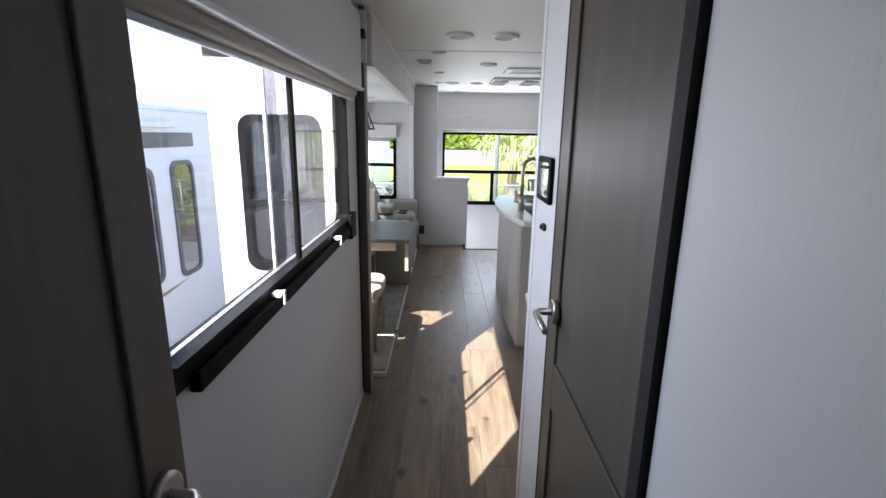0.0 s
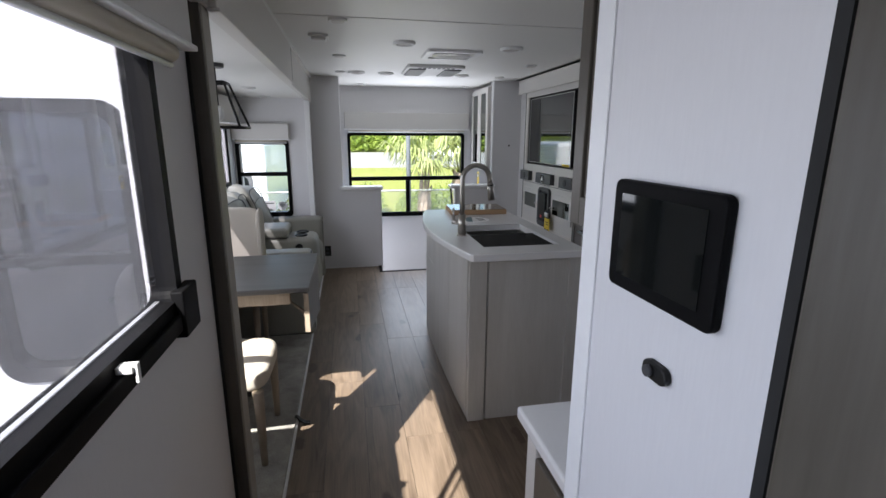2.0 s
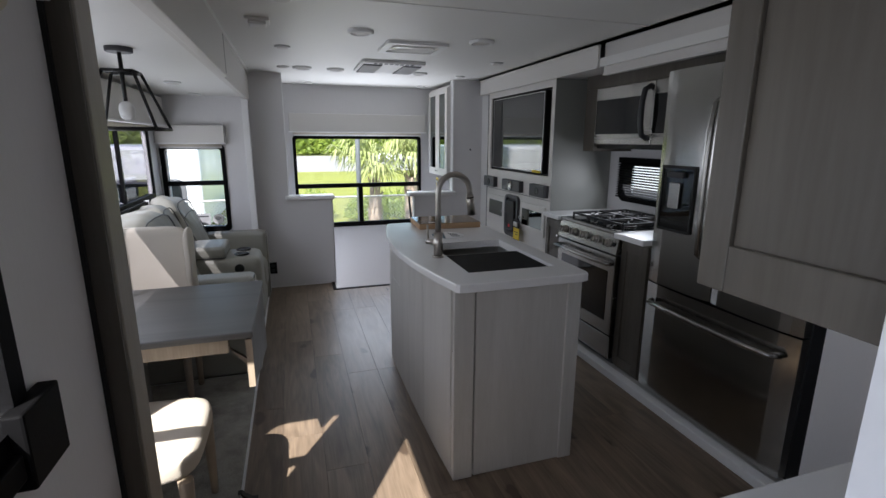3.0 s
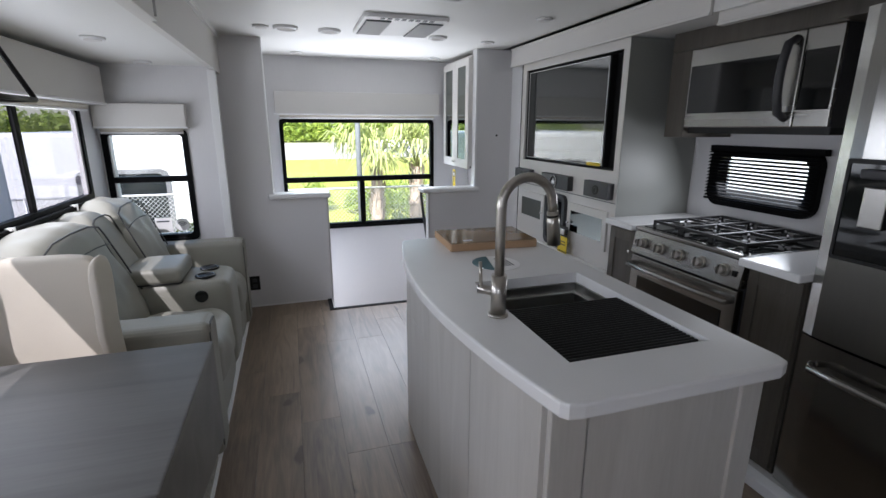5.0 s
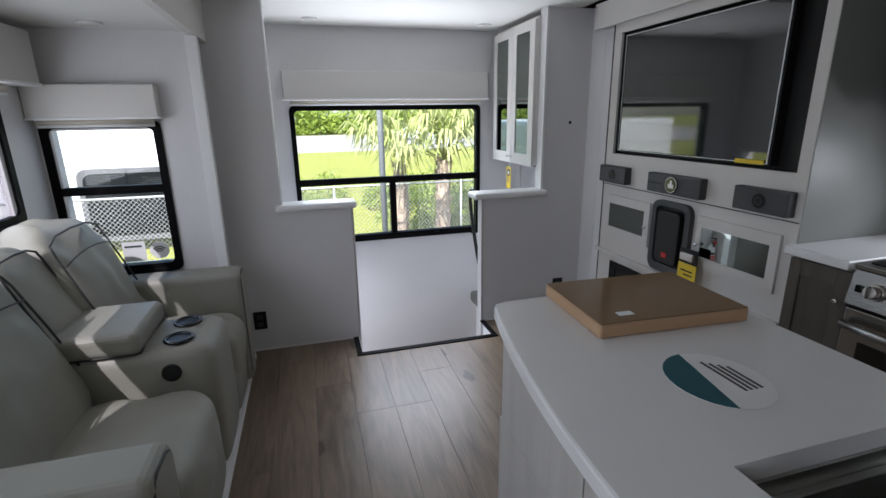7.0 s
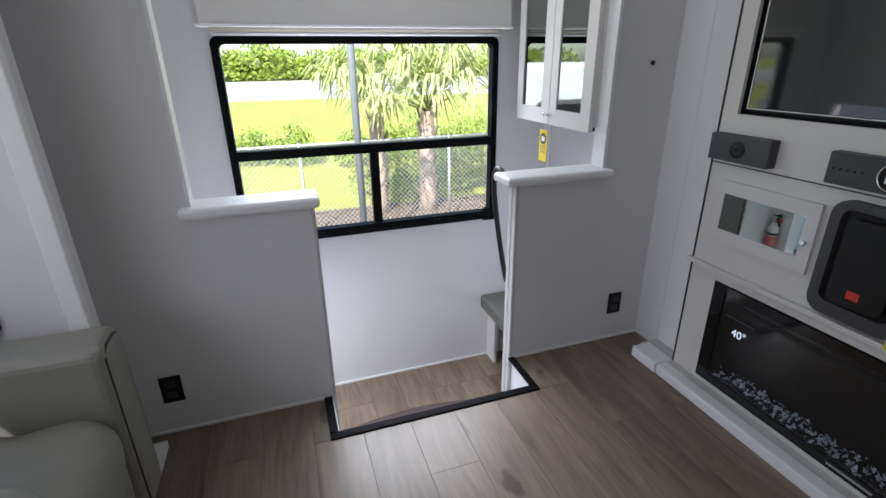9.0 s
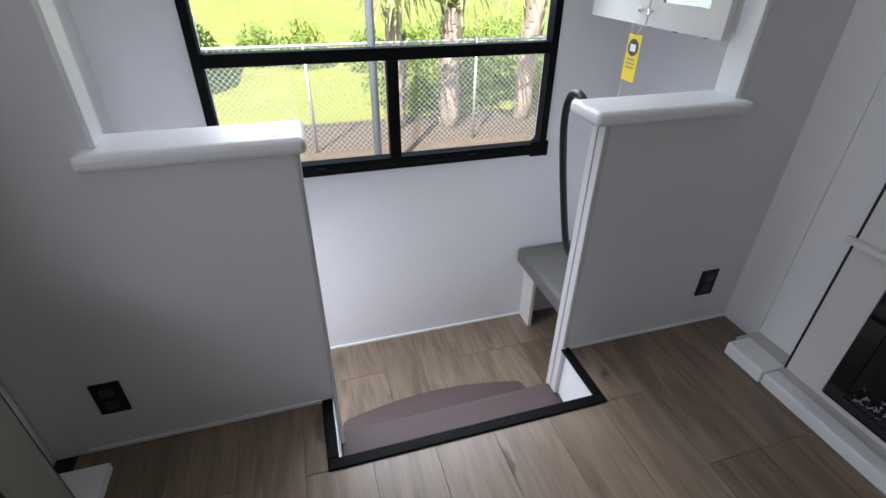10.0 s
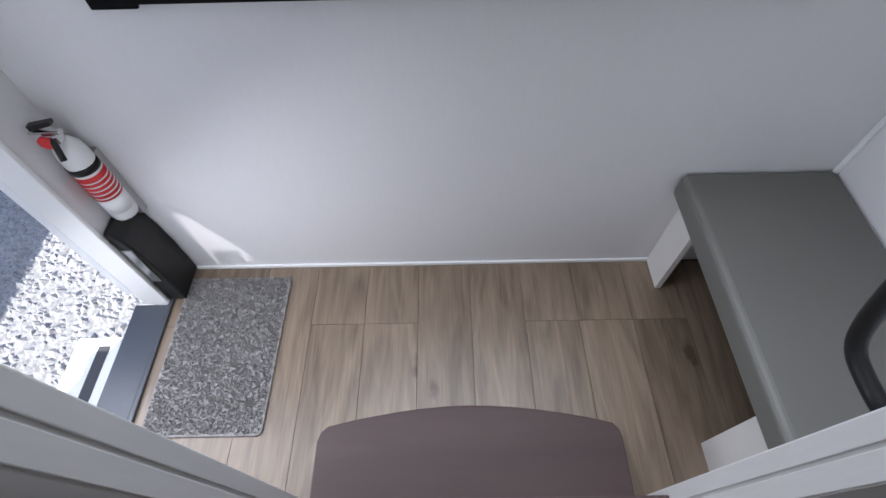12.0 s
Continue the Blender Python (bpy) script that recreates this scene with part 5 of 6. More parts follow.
c1 = thing("dining_chair", (-0.59, 3.26, 0.042), "cream upholstered dining chair with washed oak legs", "chair", "chairs at the table")
part("seat", cushion(bmesh.new(), -0.82, -0.365, 3.03, 3.485, 0.385, 0.487, 0.12, 10), FABRIC, c1)
part("backrest", cushion(bmesh.new(), -0.90, -0.81, 3.03, 3.485, 0.40, 0.95, 0.2, 10), FABRIC, c1)
for x, y in ((-0.405, 3.452), (-0.405, 3.06), (-0.80, 3.452), (-0.80, 3.06)):
    part("leg", tube(bmesh.new(), [(x, y, 0.40), (x, y, 0.042)], 0.024, 8, taper=0.014), CHAIRWOOD, c1)

c2 = thing("wingback_chair", (-0.85, 4.42, 0.042), "cream upholstered wingback dining chair facing the table", "chair", "chairs at the table")
part("seat", cushion(bmesh.new(), -1.06, -0.575, 4.14, 4.47, 0.385, 0.49, 0.12, 10), FABRIC, c2)
part("backrest", cushion(bmesh.new(), -1.07, -0.58, 4.40, 4.475, 0.45, 0.995, 0.10, 14, e=9.0), FABRIC, c2)
part("wing", cushion(bmesh.new(), -0.60, -0.568, 4.33, 4.485, 0.45, 0.99, 0.25, 12, e=7.0), FABRIC, c2)
part("wing", cushion(bmesh.new(), -1.092, -1.055, 4.33, 4.485, 0.45, 0.99, 0.25, 12, e=7.0), FABRIC, c2)
for x in (-1.04, -0.61):
    for y in (4.17, 4.44):
        part("leg", tube(bmesh.new(), [(x, y, 0.40), (x, y, 0.042)], 0.022, 8, taper=0.014), CHAIRWOOD, c2)

pd = thing("pendant_lamp", (-0.66, 3.93, 1.49), "unlit black metal cage pendant lamp over the table", "lamp")
bm = bmesh.new()
top4 = [Vector((-0.66 + a * 0.055, 3.93 + b * 0.055, 1.725)) for a, b in ((1, 1), (-1, 1), (-1, -1), (1, -1))]
low4 = [Vector((-0.66 + a * 0.13, 3.93 + b * 0.13, 1.498)) for a, b in ((1, 1), (-1, 1), (-1, -1), (1, -1))]
for k in range(4):
    tube(bm, [top4[k], low4[k]], 0.007, 6)
    tube(bm, [top4[k], top4[(k + 1) % 4]], 0.007, 6)
    tube(bm, [low4[k], low4[(k + 1) % 4]], 0.007, 6)
part("cage", bm, BLACK, pd)
part("stem", tube(bmesh.new(), [(-0.66, 3.93, 1.60), (-0.66, 3.93, 1.82)], 0.008, 10), BLACK, pd)
part("canopy", disc(bmesh.new(), (-0.66, 3.93, 1.82), (0, 0, -1), 0.05, 0.02, 24, 0.005), CHARCOAL, pd)
part("bulb", cushion(bmesh.new(), -0.69, -0.63, 3.90, 3.96, 1.53, 1.61, 0.9, 8), WHITEP, pd)


fs = thing("floor_strap", (-0.28, 3.43, 0.0), "short black strap end lying at the carpet edge", "strap")
part("webbing", prism(bmesh.new(), [(-0.315, 0.044), (-0.300, 0.046), (-0.288, 0.030), (-0.262, 0.008), (-0.240, 0.006), (-0.240, 0.002), (-0.266, 0.003), (-0.296, 0.024), (-0.305, 0.0425), (-0.315, 0.0425)], "y", 3.40, 3.425), BLACK, fs)


# ---- ceiling fixtures ----
def puck(x, y, z, r=0.05, name="ceiling_light", label="flat white round ceiling light, switched off", group="ceiling lights"):
    p = thing(name, (x, y, z), label, "ceiling light", group)
    part("rim", disc(bmesh.new(), (x, y, z), (0, 0, -1), r, 0.012, 28, 0.004), WHITEP, p)
    part("lens", disc(bmesh.new(), (x, y, z - 0.012), (0, 0, -1), r * 0.72, 0.003, 24, 0.001), PALE, p)
    return p


p0 = puck(-0.015, 3.92, 2.06)
for x, y in ((-0.028, 5.09), (-0.034, 6.02), (1.60, 5.28), (1.59, 6.14)):
    copy_thing(p0, Matrix.Translation((x, y, 2.06)))
for x, y in ((-0.721, 5.18), (-0.74, 6.05)):
    copy_thing(p0, Matrix.Translation((x, y, 1.82)))
for x, y in ((0.20, 7.1), (1.45, 7.1)):
    copy_thing(p0, Matrix.Translation((x, y, 2.06)))


def vent(x, y, r, label):
    v = thing("ceiling_vent", (x, y, 2.06), label, "ceiling vent", "ceiling vents")
    part("flange", tube(disc(bmesh.new(), (x, y, 2.06), (0, 0, -1), r, 0.006, 32, 0.002), [(x + r * 0.86 * math.cos(k * math.pi / 16), y + r * 0.86 * math.sin(k * math.pi / 16), 2.052) for k in range(32)], r * 0.14, 8, True), WHITEP, v)
    for k in range(5):
        h = r * 0.66 * math.sqrt(max(0.05, 1 - ((k - 2) / 2.6) ** 2))
        part("louvre", boxes((x - h, x + h, y + (k - 2) * r * 0.26 - 0.004, y + (k - 2) * r * 0.26 + 0.004, 2.046, 2.054)), PALE, v)
    part("shade", disc(bmesh.new(), (x, y, 2.0545), (0, 0, -1), r * 0.7, 0.0005, 28), CHARCOAL, v)
    return v


for x, y, r in ((0.121, 3.27, 0.085), (0.404, 3.28, 0.085), (0.405, 4.48, 0.075), (1.167, 4.535, 0.08), (0.118, 6.01, 0.08), (0.40, 6.03, 0.075), (1.165, 6.05, 0.07)):
    vent(x, y, r, "round white louvred air vent in the ceiling")
sd = thing("smoke_detector", (-0.14, 4.37, 2.06), "small square white smoke detector on the ceiling", "smoke detector")
part("base", boxes((-0.20, -0.08, 4.31, 4.43, 2.045, 2.06), bevel=0.004), WHITEP, sd)
part("cover", boxes((-0.185, -0.095, 4.325, 4.415, 2.028, 2.045), bevel=0.008), WHITEP, sd)

sk = thing("roof_vent", (0.80, 4.85, 2.06), "square white roof vent with a clear plastic garnish", "roof vent")
part("frame", frame_ring(bmesh.new(), "z", 2.042, 2.06, (0.595, 1.005, 4.67, 5.03), (0.64, 0.96, 4.715, 4.985), 0.03, 0.02), WHITEP, sk)
part("cover", boxes((0.64, 0.96, 4.715, 4.985, 2.052, 2.058)), PALE, sk)
part("dome", cushion(bmesh.new(), 0.66, 0.94, 4.735, 4.965, 2.035, 2.055, 0.4, 8, None, 0.004), material("clear_plastic", (0.7, 0.7, 0.68), 0.1, vary=0.1, scale=12), sk)

ac = thing("air_conditioner", (0.80, 5.69, 2.06), "white ceiling air conditioner panel with grey grilles", "air conditioner")
part("panel", prism(bmesh.new(), rounded(0.545, 1.055, 5.42, 5.98, 0.03), "z", 2.035, 2.06, 0.008), WHITEP, ac)
for x0, x1 in ((0.565, 0.715), (0.885, 1.035)):
    gr = part("grille", boxes((x0, x1, 5.50, 5.94, 2.028, 2.035), bevel=0.003), GREYTRIM, ac, "grey filter grille")
    for k in range(14):
        part("louvre", boxes((x0 + 0.004, x1 - 0.004, 5.515 + k * 0.03, 5.523 + k * 0.03, 2.023, 2.028)), WHITEP, gr)
for k in range(8):
    part("slot", boxes((0.64 + k * 0.042, 0.665 + k * 0.042, 5.435, 5.47, 2.032, 2.0352)), GREYTRIM, ac)

# ---- outlets, hook ----
def outlet(x, z):
    o = thing("power_outlet", (x, 6.45, z - 0.06), "black power outlet low on the half wall", "outlet", "power outlets")
    part("plate", boxes((x - 0.038, x + 0.038, 6.443, 6.45, z - 0.058, z + 0.058), bevel=0.002), BLACK, o)
    for dz in (-0.024, 0.024):
        s = part("socket", boxes((x - 0.017, x + 0.017, 6.4405, 6.443, z + dz - 0.014, z + dz + 0.014), bevel=0.002), CHARCOAL, o)
        part("slots", boxes((x - 0.008, x - 0.005, 6.44, 6.4406, z + dz - 0.004, z + dz + 0.006), (x + 0.005, x + 0.008, 6.44, 6.4406, z + dz - 0.004, z + dz + 0.006)), RUBBER, s)


outlet(-0.262, 0.203)
outlet(1.79, 0.203)
hk = thing("wall_hook", (1.825, 6.45, 1.35), "tiny black oval stud on the pale wall", "hook")
part("stud", disc(bmesh.new(), (1.825, 6.45, 1.359), (0, -1, 0), 0.010, 0.006, 16, 0.002), BLACK, hk)

# ---- sunken entry ----
st = thing("entry_steps", (0.77, 6.5, -0.61), "two mahogany-brown vinyl steps with a curved lower tread", "stairs")
part("upper_tread", boxes((0.339, 1.211, 6.213, 6.50, -0.262, -0.233), bevel=0.005), TREAD, st)
part("upper_riser", boxes((0.36, 1.19, 6.46, 6.478, -0.45, -0.262)), TREAD, st)
arcp = [(0.347, 6.48), (0.347, 6.665), (0.355, 6.688), (0.372, 6.703)]
for k in range(1, 12):
    t = k / 12
    arcp.append((0.375 + 0.79 * t, 6.706 + 0.05 * math.sin(math.pi * t)))
arcp += [(1.168, 6.703), (1.182, 6.688), (1.188, 6.665), (1.188, 6.48)]
part("lower_tread", prism(bmesh.new(), arcp, "z", -0.452, -0.427, 0.004), TREAD, st)
part("lower_riser", prism(bmesh.new(), [(0.77 + (x - 0.77) * 0.95, y - 0.02) for x, y in arcp], "z", -0.61, -0.453), TREAD, st)

bn = thing("entry_bench", (1.66, 6.97, -0.61), "pale bench with a taupe vinyl cushion in the entry", "bench")
part("cushion", boxes((1.426, 1.888, 6.53, 7.35, -0.212, -0.118), bevel=0.02, seg=4), STOOLSKIN, bn)
part("front_rail", boxes((1.485, 1.505, 6.53, 7.35, -0.262, -0.212)), PALE, bn)
part("seat_board", boxes((1.47, 1.888, 6.53, 7.35, -0.222, -0.212)), PALE, bn)
for y0, y1 in ((7.225, 7.35), (6.53, 6.68)):
    part("end_panel", boxes((1.485, 1.505, y0, y1, -0.61, -0.262)), PALE, bn)
part("back_cleat", boxes((1.505, 1.535, 7.30, 7.345, -0.60, -0.57)), PALE, bn)
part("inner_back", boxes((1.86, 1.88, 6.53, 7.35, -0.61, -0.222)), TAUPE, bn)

hr = thing("handrail", (1.19, 6.60, 0.0), "curved black metal grab rail beside the entry steps", "handrail")
pts = [(1.185, 6.545, 0.900), (1.188, 6.60, 0.925), (1.193, 6.66, 0.905), (1.197, 6.682, 0.82), (1.212, 6.665, 0.65), (1.228, 6.642, 0.50), (1.242, 6.625, 0.39), (1.247, 6.605, 0.345), (1.252, 6.56, 0.335), (1.255, 6.512, 0.335)]
sm = []
for a, b, c in zip(pts, pts[1:], pts[2:]):
    a, b, c = Vector(a), Vector(b), Vector(c)
    for k in range(4):
        t = k / 4
        sm.append((a + b) / 2 * (1 - t) ** 2 + 2 * b * t * (1 - t) + (b + c) / 2 * t * t)
part("bar", tube(bmesh.new(), [pts[0]] + sm + [pts[-1]], 0.0125, 12), BLACK, hr)
part("rose", disc(bmesh.new(), (1.255, 6.511, 0.335), (0, 1, 0), 0.028, 0.006, 20), BLACK, hr)

ec = thing("wall_cabinet", (1.74, 6.87, 1.07), "pale wall cabinet with two mirrored glass doors", "cabinet")
part("body", boxes((1.605, 1.888, 6.516, 7.225, 1.09, 2.02)), PALE, ec)
for y0, y1, k in ((6.52, 6.866, 6.845), (6.872, 7.222, 6.893)):
    d = part("door", frame_ring(bmesh.new(), "x", 1.582, 1.604, (y0, y1, 1.068, 2.0), (y0 + 0.075, y1 - 0.06, 1.145, 1.945)), PALE, ec)
    part("mirror_glass", boxes((1.588, 1.592, y0 + 0.07, y1 - 0.055, 1.14, 1.95)), MIRROR, d, "dark mirrored glass")
    part("knob", disc(disc(bmesh.new(), (1.582, k, 1.115), (-1, 0, 0), 0.004, 0.014, 12), (1.570, k, 1.115), (-1, 0, 0), 0.010, 0.010, 16, 0.004), CHROME, d)
tg = thing("hang_tag", (1.60, 6.93, 0.86), "yellow paper tag hanging from the cabinet door", "tag")
part("card", boxes((1.598, 1.600, 6.895, 6.972, 0.865, 1.03)), YELLOW, tg)
part("badge", disc(bmesh.new(), (1.598, 6.934, 0.985), (-1, 0, 0), 0.030, 0.001, 24), GREYTRIM, tg)
part("badge_mark", boxes((1.5965, 1.5972, 6.918, 6.95, 0.972, 0.996)), PAPER, tg)
for k in range(3):
    part("text_bar", boxes((1.597, 1.598, 6.91, 6.958, 0.94 - 0.014 * k, 0.946 - 0.014 * k)), COPPER, tg)
part("tie", tube(bmesh.new(), [(1.599, 6.93, 1.03), (1.596, 6.90, 1.07), (1.590, 6.893, 1.11)], 0.003, 6), PAPER, tg)
for y in (6.70, 6.85):
    kk = thing("coat_hook", (1.75, y, 1.04), "small black coat hook under the wall cabinet", "hook", "coat hooks")
    part("plate", boxes((1.72, 1.74, y - 0.01, y + 0.01, 1.045, 1.09), bevel=0.002), BLACK, kk)
    part("prong", boxes((1.69, 1.725, y - 0.006, y + 0.006, 1.045, 1.055), bevel=0.002), BLACK, kk)

dm = bmesh.new()
prism(dm, rounded(-0.262, 0.123, 6.72, 7.295, 0.02), "z", -0.61, -0.600)
mat_ob = thing("doormat", (-0.08, 7.0, -0.61), "shaggy grey rectangular doormat by the entry door", "doormat")
part("backing", dm, MATFIBRE, mat_ob)
bm = bmesh.new()
rng = random.Random(9)
for k in range(9000):
    x, y = rng.uniform(-0.256, 0.117), rng.uniform(6.727, 7.293)
    a = rng.uniform(0, 6.28)
    tip = Vector((x + rng.gauss(0, 0.004), y + rng.gauss(0, 0.004), -0.60 + rng.uniform(0.006, 0.013)))
    v = [bm.verts.new((x + 0.0034 * math.cos(a + q), y + 0.0034 * math.sin(a + q), -0.601)) for q in (0, 2.1, 4.2)] + [bm.verts.new(tip)]
    for q in ((0, 1, 3), (1, 2, 3), (2, 0, 3)):
        bm.faces.new([v[i] for i in q])
part("plush", bm, MATFIBRE, mat_ob)["kind"] = "stuff"

FX, FY = -0.283, 7.305
fe = thing("fire_extinguisher", (-0.285, 7.28, -0.20), "white fire extinguisher with red label on a wall bracket", "fire extinguisher")
prof = [(0.0, -0.20), (0.036, -0.20), (0.040, -0.19), (0.040, 0.045), (0.036, 0.075), (0.022, 0.098), (0.013, 0.106), (0.013, 0.118)]
bm = bmesh.new()
rings = [[bm.verts.new((FX + r * math.cos(k * math.pi / 12), FY + r * math.sin(k * math.pi / 12), z)) for k in range(24)] for r, z in prof[1:]]
for A, B in zip(rings, rings[1:]):
    for k in range(24):
        bm.faces.new([A[k], A[(k + 1) % 24], B[(k + 1) % 24], B[k]]).smooth = True
bm.faces.new(rings[0][::-1])
part("cylinder", bm, WHITEP, fe)
part("label", tube(bmesh.new(), [(FX, FY, -0.105), (FX, FY, -0.01)], 0.0408, 24), RED, fe, "red instruction label")
part("lower_label", tube(bmesh.new(), [(FX, FY, -0.165), (FX, FY, -0.107)], 0.0406, 24), PAPER, fe)
for k in range(5):
    part("text_bar", tube(bmesh.new(), [(FX + 0.0028, FY - 0.0015, -0.095 + k * 0.016), (FX + 0.0028, FY - 0.0015, -0.0925 + k * 0.016)], 0.0408, 24), PAPER, fe)
part("strap", tube(bmesh.new(), [(FX, FY, 0.0), (FX, FY, 0.022)], 0.0415, 24), BLACK, fe)
vl = part("valve", boxes((-0.295, -0.255, 7.27, 7.30, 0.112, 0.14), bevel=0.004), CHROME, fe)
part("gauge", disc(bmesh.new(), (FX, 7.27, 0.126), (0, -1, 0), 0.018, 0.01, 20, 0.002), RED, vl)
part("handle", boxes((-0.335, -0.24, 7.277, 7.293, 0.14, 0.15), bevel=0.003), CHROME, fe)
part("trigger", prism(bmesh.new(), [(-0.31, 0.152), (-0.245, 0.170), (-0.242, 0.182), (-0.31, 0.168)], "y", 7.277, 7.293), BLACK, fe)
part("nozzle", tube(bmesh.new(), [(-0.27, 7.275, 0.13), (-0.255, 7.255, 0.125), (-0.25, 7.238, 0.09)], 0.008, 8), BLACK, fe)
part("bracket", boxes((-0.30, -0.25, 7.325, 7.351, -0.23, 0.03)), GALV, fe)

# entry doorway: jamb, sill, lower hardware, open leaf and fold-out step
structure("door_3_jamb", boxes((-0.40, -0.312, 7.190, 7.205, -0.60, 1.06), (-0.40, -0.312, 6.60, 6.615, -0.60, 1.06), (-0.40, -0.312, 6.615, 7.19, 1.045, 1.06), bevel=0.003), WHITEP)
structure("door_3_sill", boxes((-0.44, -0.318, 6.615, 7.19, -0.625, -0.604), (-0.318, -0.300, 6.60, 7.30, -0.611, -0.597), bevel=0.004), GREYTRIM, "dark aluminium door sill")
dh = thing("door_latch_box", (-0.30, 7.25, -0.58), "black moulded strike box on the door jamb", "door hardware")
part("housing", prism(bmesh.new(), [(-0.318, -0.60), (-0.318, -0.19), (-0.296, -0.185), (-0.276, -0.235), (-0.262, -0.32), (-0.253, -0.42), (-0.25, -0.52), (-0.25, -0.60)], "y", 7.208, 7.350, 0.008), BLACK, dh)
part("plate", boxes((-0.312, -0.272, 7.203, 7.2085, -0.46, -0.27), bevel=0.002), STEEL, dh)
ld = thing("door_3", (-0.47, 7.55, -0.6), "white entry door leaf folded fully open outside", "door", kind="structure")
part("leaf", boxes((-0.482, -0.445, 7.225, 7.875, -0.59, 1.04), bevel=0.006), FIBREGLASS, ld)
part("edge_frame", frame_ring(bmesh.new(), "x", -0.492, -0.482, (7.24, 7.86, 0.05, 1.0), (7.30, 7.80, 0.12, 0.94), 0.03, 0.02), FRAME, ld)
es = thing("fold_out_step", (-0.62, 6.9, -1.15), "white and grey aluminium fold-out entry step", "step")
part("tread", boxes((-0.80, -0.46, 6.62, 7.17, -0.87, -0.845), bevel=0.006), WHITEP, es)
part("grip_strip", boxes((-0.70, -0.655, 6.68, 7.13, -0.845, -0.842)), CHARCOAL, es)
part("grip_strip", boxes((-0.545, -0.50, 6.63, 7.16, -0.845, -0.842)), CHARCOAL, es)
part("bracket", boxes((-0.74, -0.44, 6.64, 6.66, -1.15, -0.87), (-0.74, -0.44, 7.13, 7.15, -1.15, -0.87)), CHARCOAL, es)


# ---- outdoors ----
G = -1.15
bm = bmesh.new()
box(bm, -600, 600, -600, 600, G - 0.5, G)
structure("ground", bm, GRASS, "bright mown grass verge")
structure("gravel_pad", boxes((-14, 4, -25, 11.2, G, G + 0.02)), GRAVEL, "grey crushed gravel lot")
rng = random.Random(12)
verts, faces = [], []
for k in range(9000):
    c = Vector((rng.uniform(-3.2, -0.45), rng.uniform(5.6, 9.4), G + 0.02))
    r = rng.uniform(0.012, 0.028)
    n0 = len(verts)
    for q in range(5):
        a = q * 1.2566 + rng.uniform(-0.4, 0.4)
        verts.append((c.x + r * math.cos(a), c.y + r * math.sin(a), c.z))
    verts += [(c.x + rng.gauss(0, r * 0.3), c.y + rng.gauss(0, r * 0.3), c.z + r * rng.uniform(0.5, 1.1))]
    faces += [(n0 + q, n0 + (q + 1) % 5, n0 + 5) for q in range(5)]
me = bpy.data.meshes.new("gravel_stones")
me.from_pydata(verts, [], faces)
STONE = material("grey_stone", (0.25, 0.255, 0.27), 0.9, vary=0.5, scale=25, fine=120, bump=0.3)
me.materials.append(STONE)
tagged(new("gravel_stones", me), "loose grey stones of the gravel lot", "gravel", "", "stuff")
structure("mulch_bed", boxes((-8, 14, 11.3, 13.2, G, G + 0.03)), MULCH, "brown mulch strip along the fence")
structure("road", boxes((-300, 300, 43, 84, G, G + 0.04)), ASPHALT, "pale sun-bleached road")
structure("road_marking", boxes(*[(-60 + k * 12, -56 + k * 12, 56.0, 56.3, G + 0.04, G + 0.045) for k in range(12)]), PAPER)

# fence
fn = thing("chain_link_fence", (2, 11.87, G), "silver chain-link fence behind the lot", "fence")
for k in range(7):
    part("post", tube(bmesh.new(), [(-6.4 + k * 2.3, 11.87, G), (-6.4 + k * 2.3, 11.87, 0.30)], 0.022, 8), GALV, fn)
part("top_rail", tube(bmesh.new(), [(-8, 11.87, 0.27), (11, 11.87, 0.27)], 0.020, 8), GALV, fn)
bm = bmesh.new()
h = 0.27 - G
for k in range(int(19 / 0.075)):
    x = -8 + k * 0.075
    for s in (1, -1):
        a, b = Vector((x, 11.86 + 0.004 * s, G)), Vector((x + s * h, 11.86 + 0.004 * s, G + h))
        if not -8.2 < b.x < 11.2:
            continue
        side = Vector((0.0022 * s, 0, -0.0022))
        v = [bm.verts.new(p) for p in (a - side, a + side, b + side, b - side)]
        f = bm.faces.new(v)
        w = [bm.verts.new(p + Vector((0, 0.003, 0))) for p in (a, b)]
        bm.faces.new([v[0], v[3], w[1], w[0]])
        bm.faces.new([v[2], v[1], w[0], w[1]])
part("mesh", bm, GALV, fn)["kind"] = "stuff"
lp = thing("steel_post", (1.18, 10.7, G), "grey steel post standing before the fence", "post")
part("shaft", tube(bmesh.new(), [(1.18, 10.7, G), (1.18, 10.7, 4.5)], 0.045, 12), material("grey_painted_steel", (0.16, 0.17, 0.18), 0.5), lp)


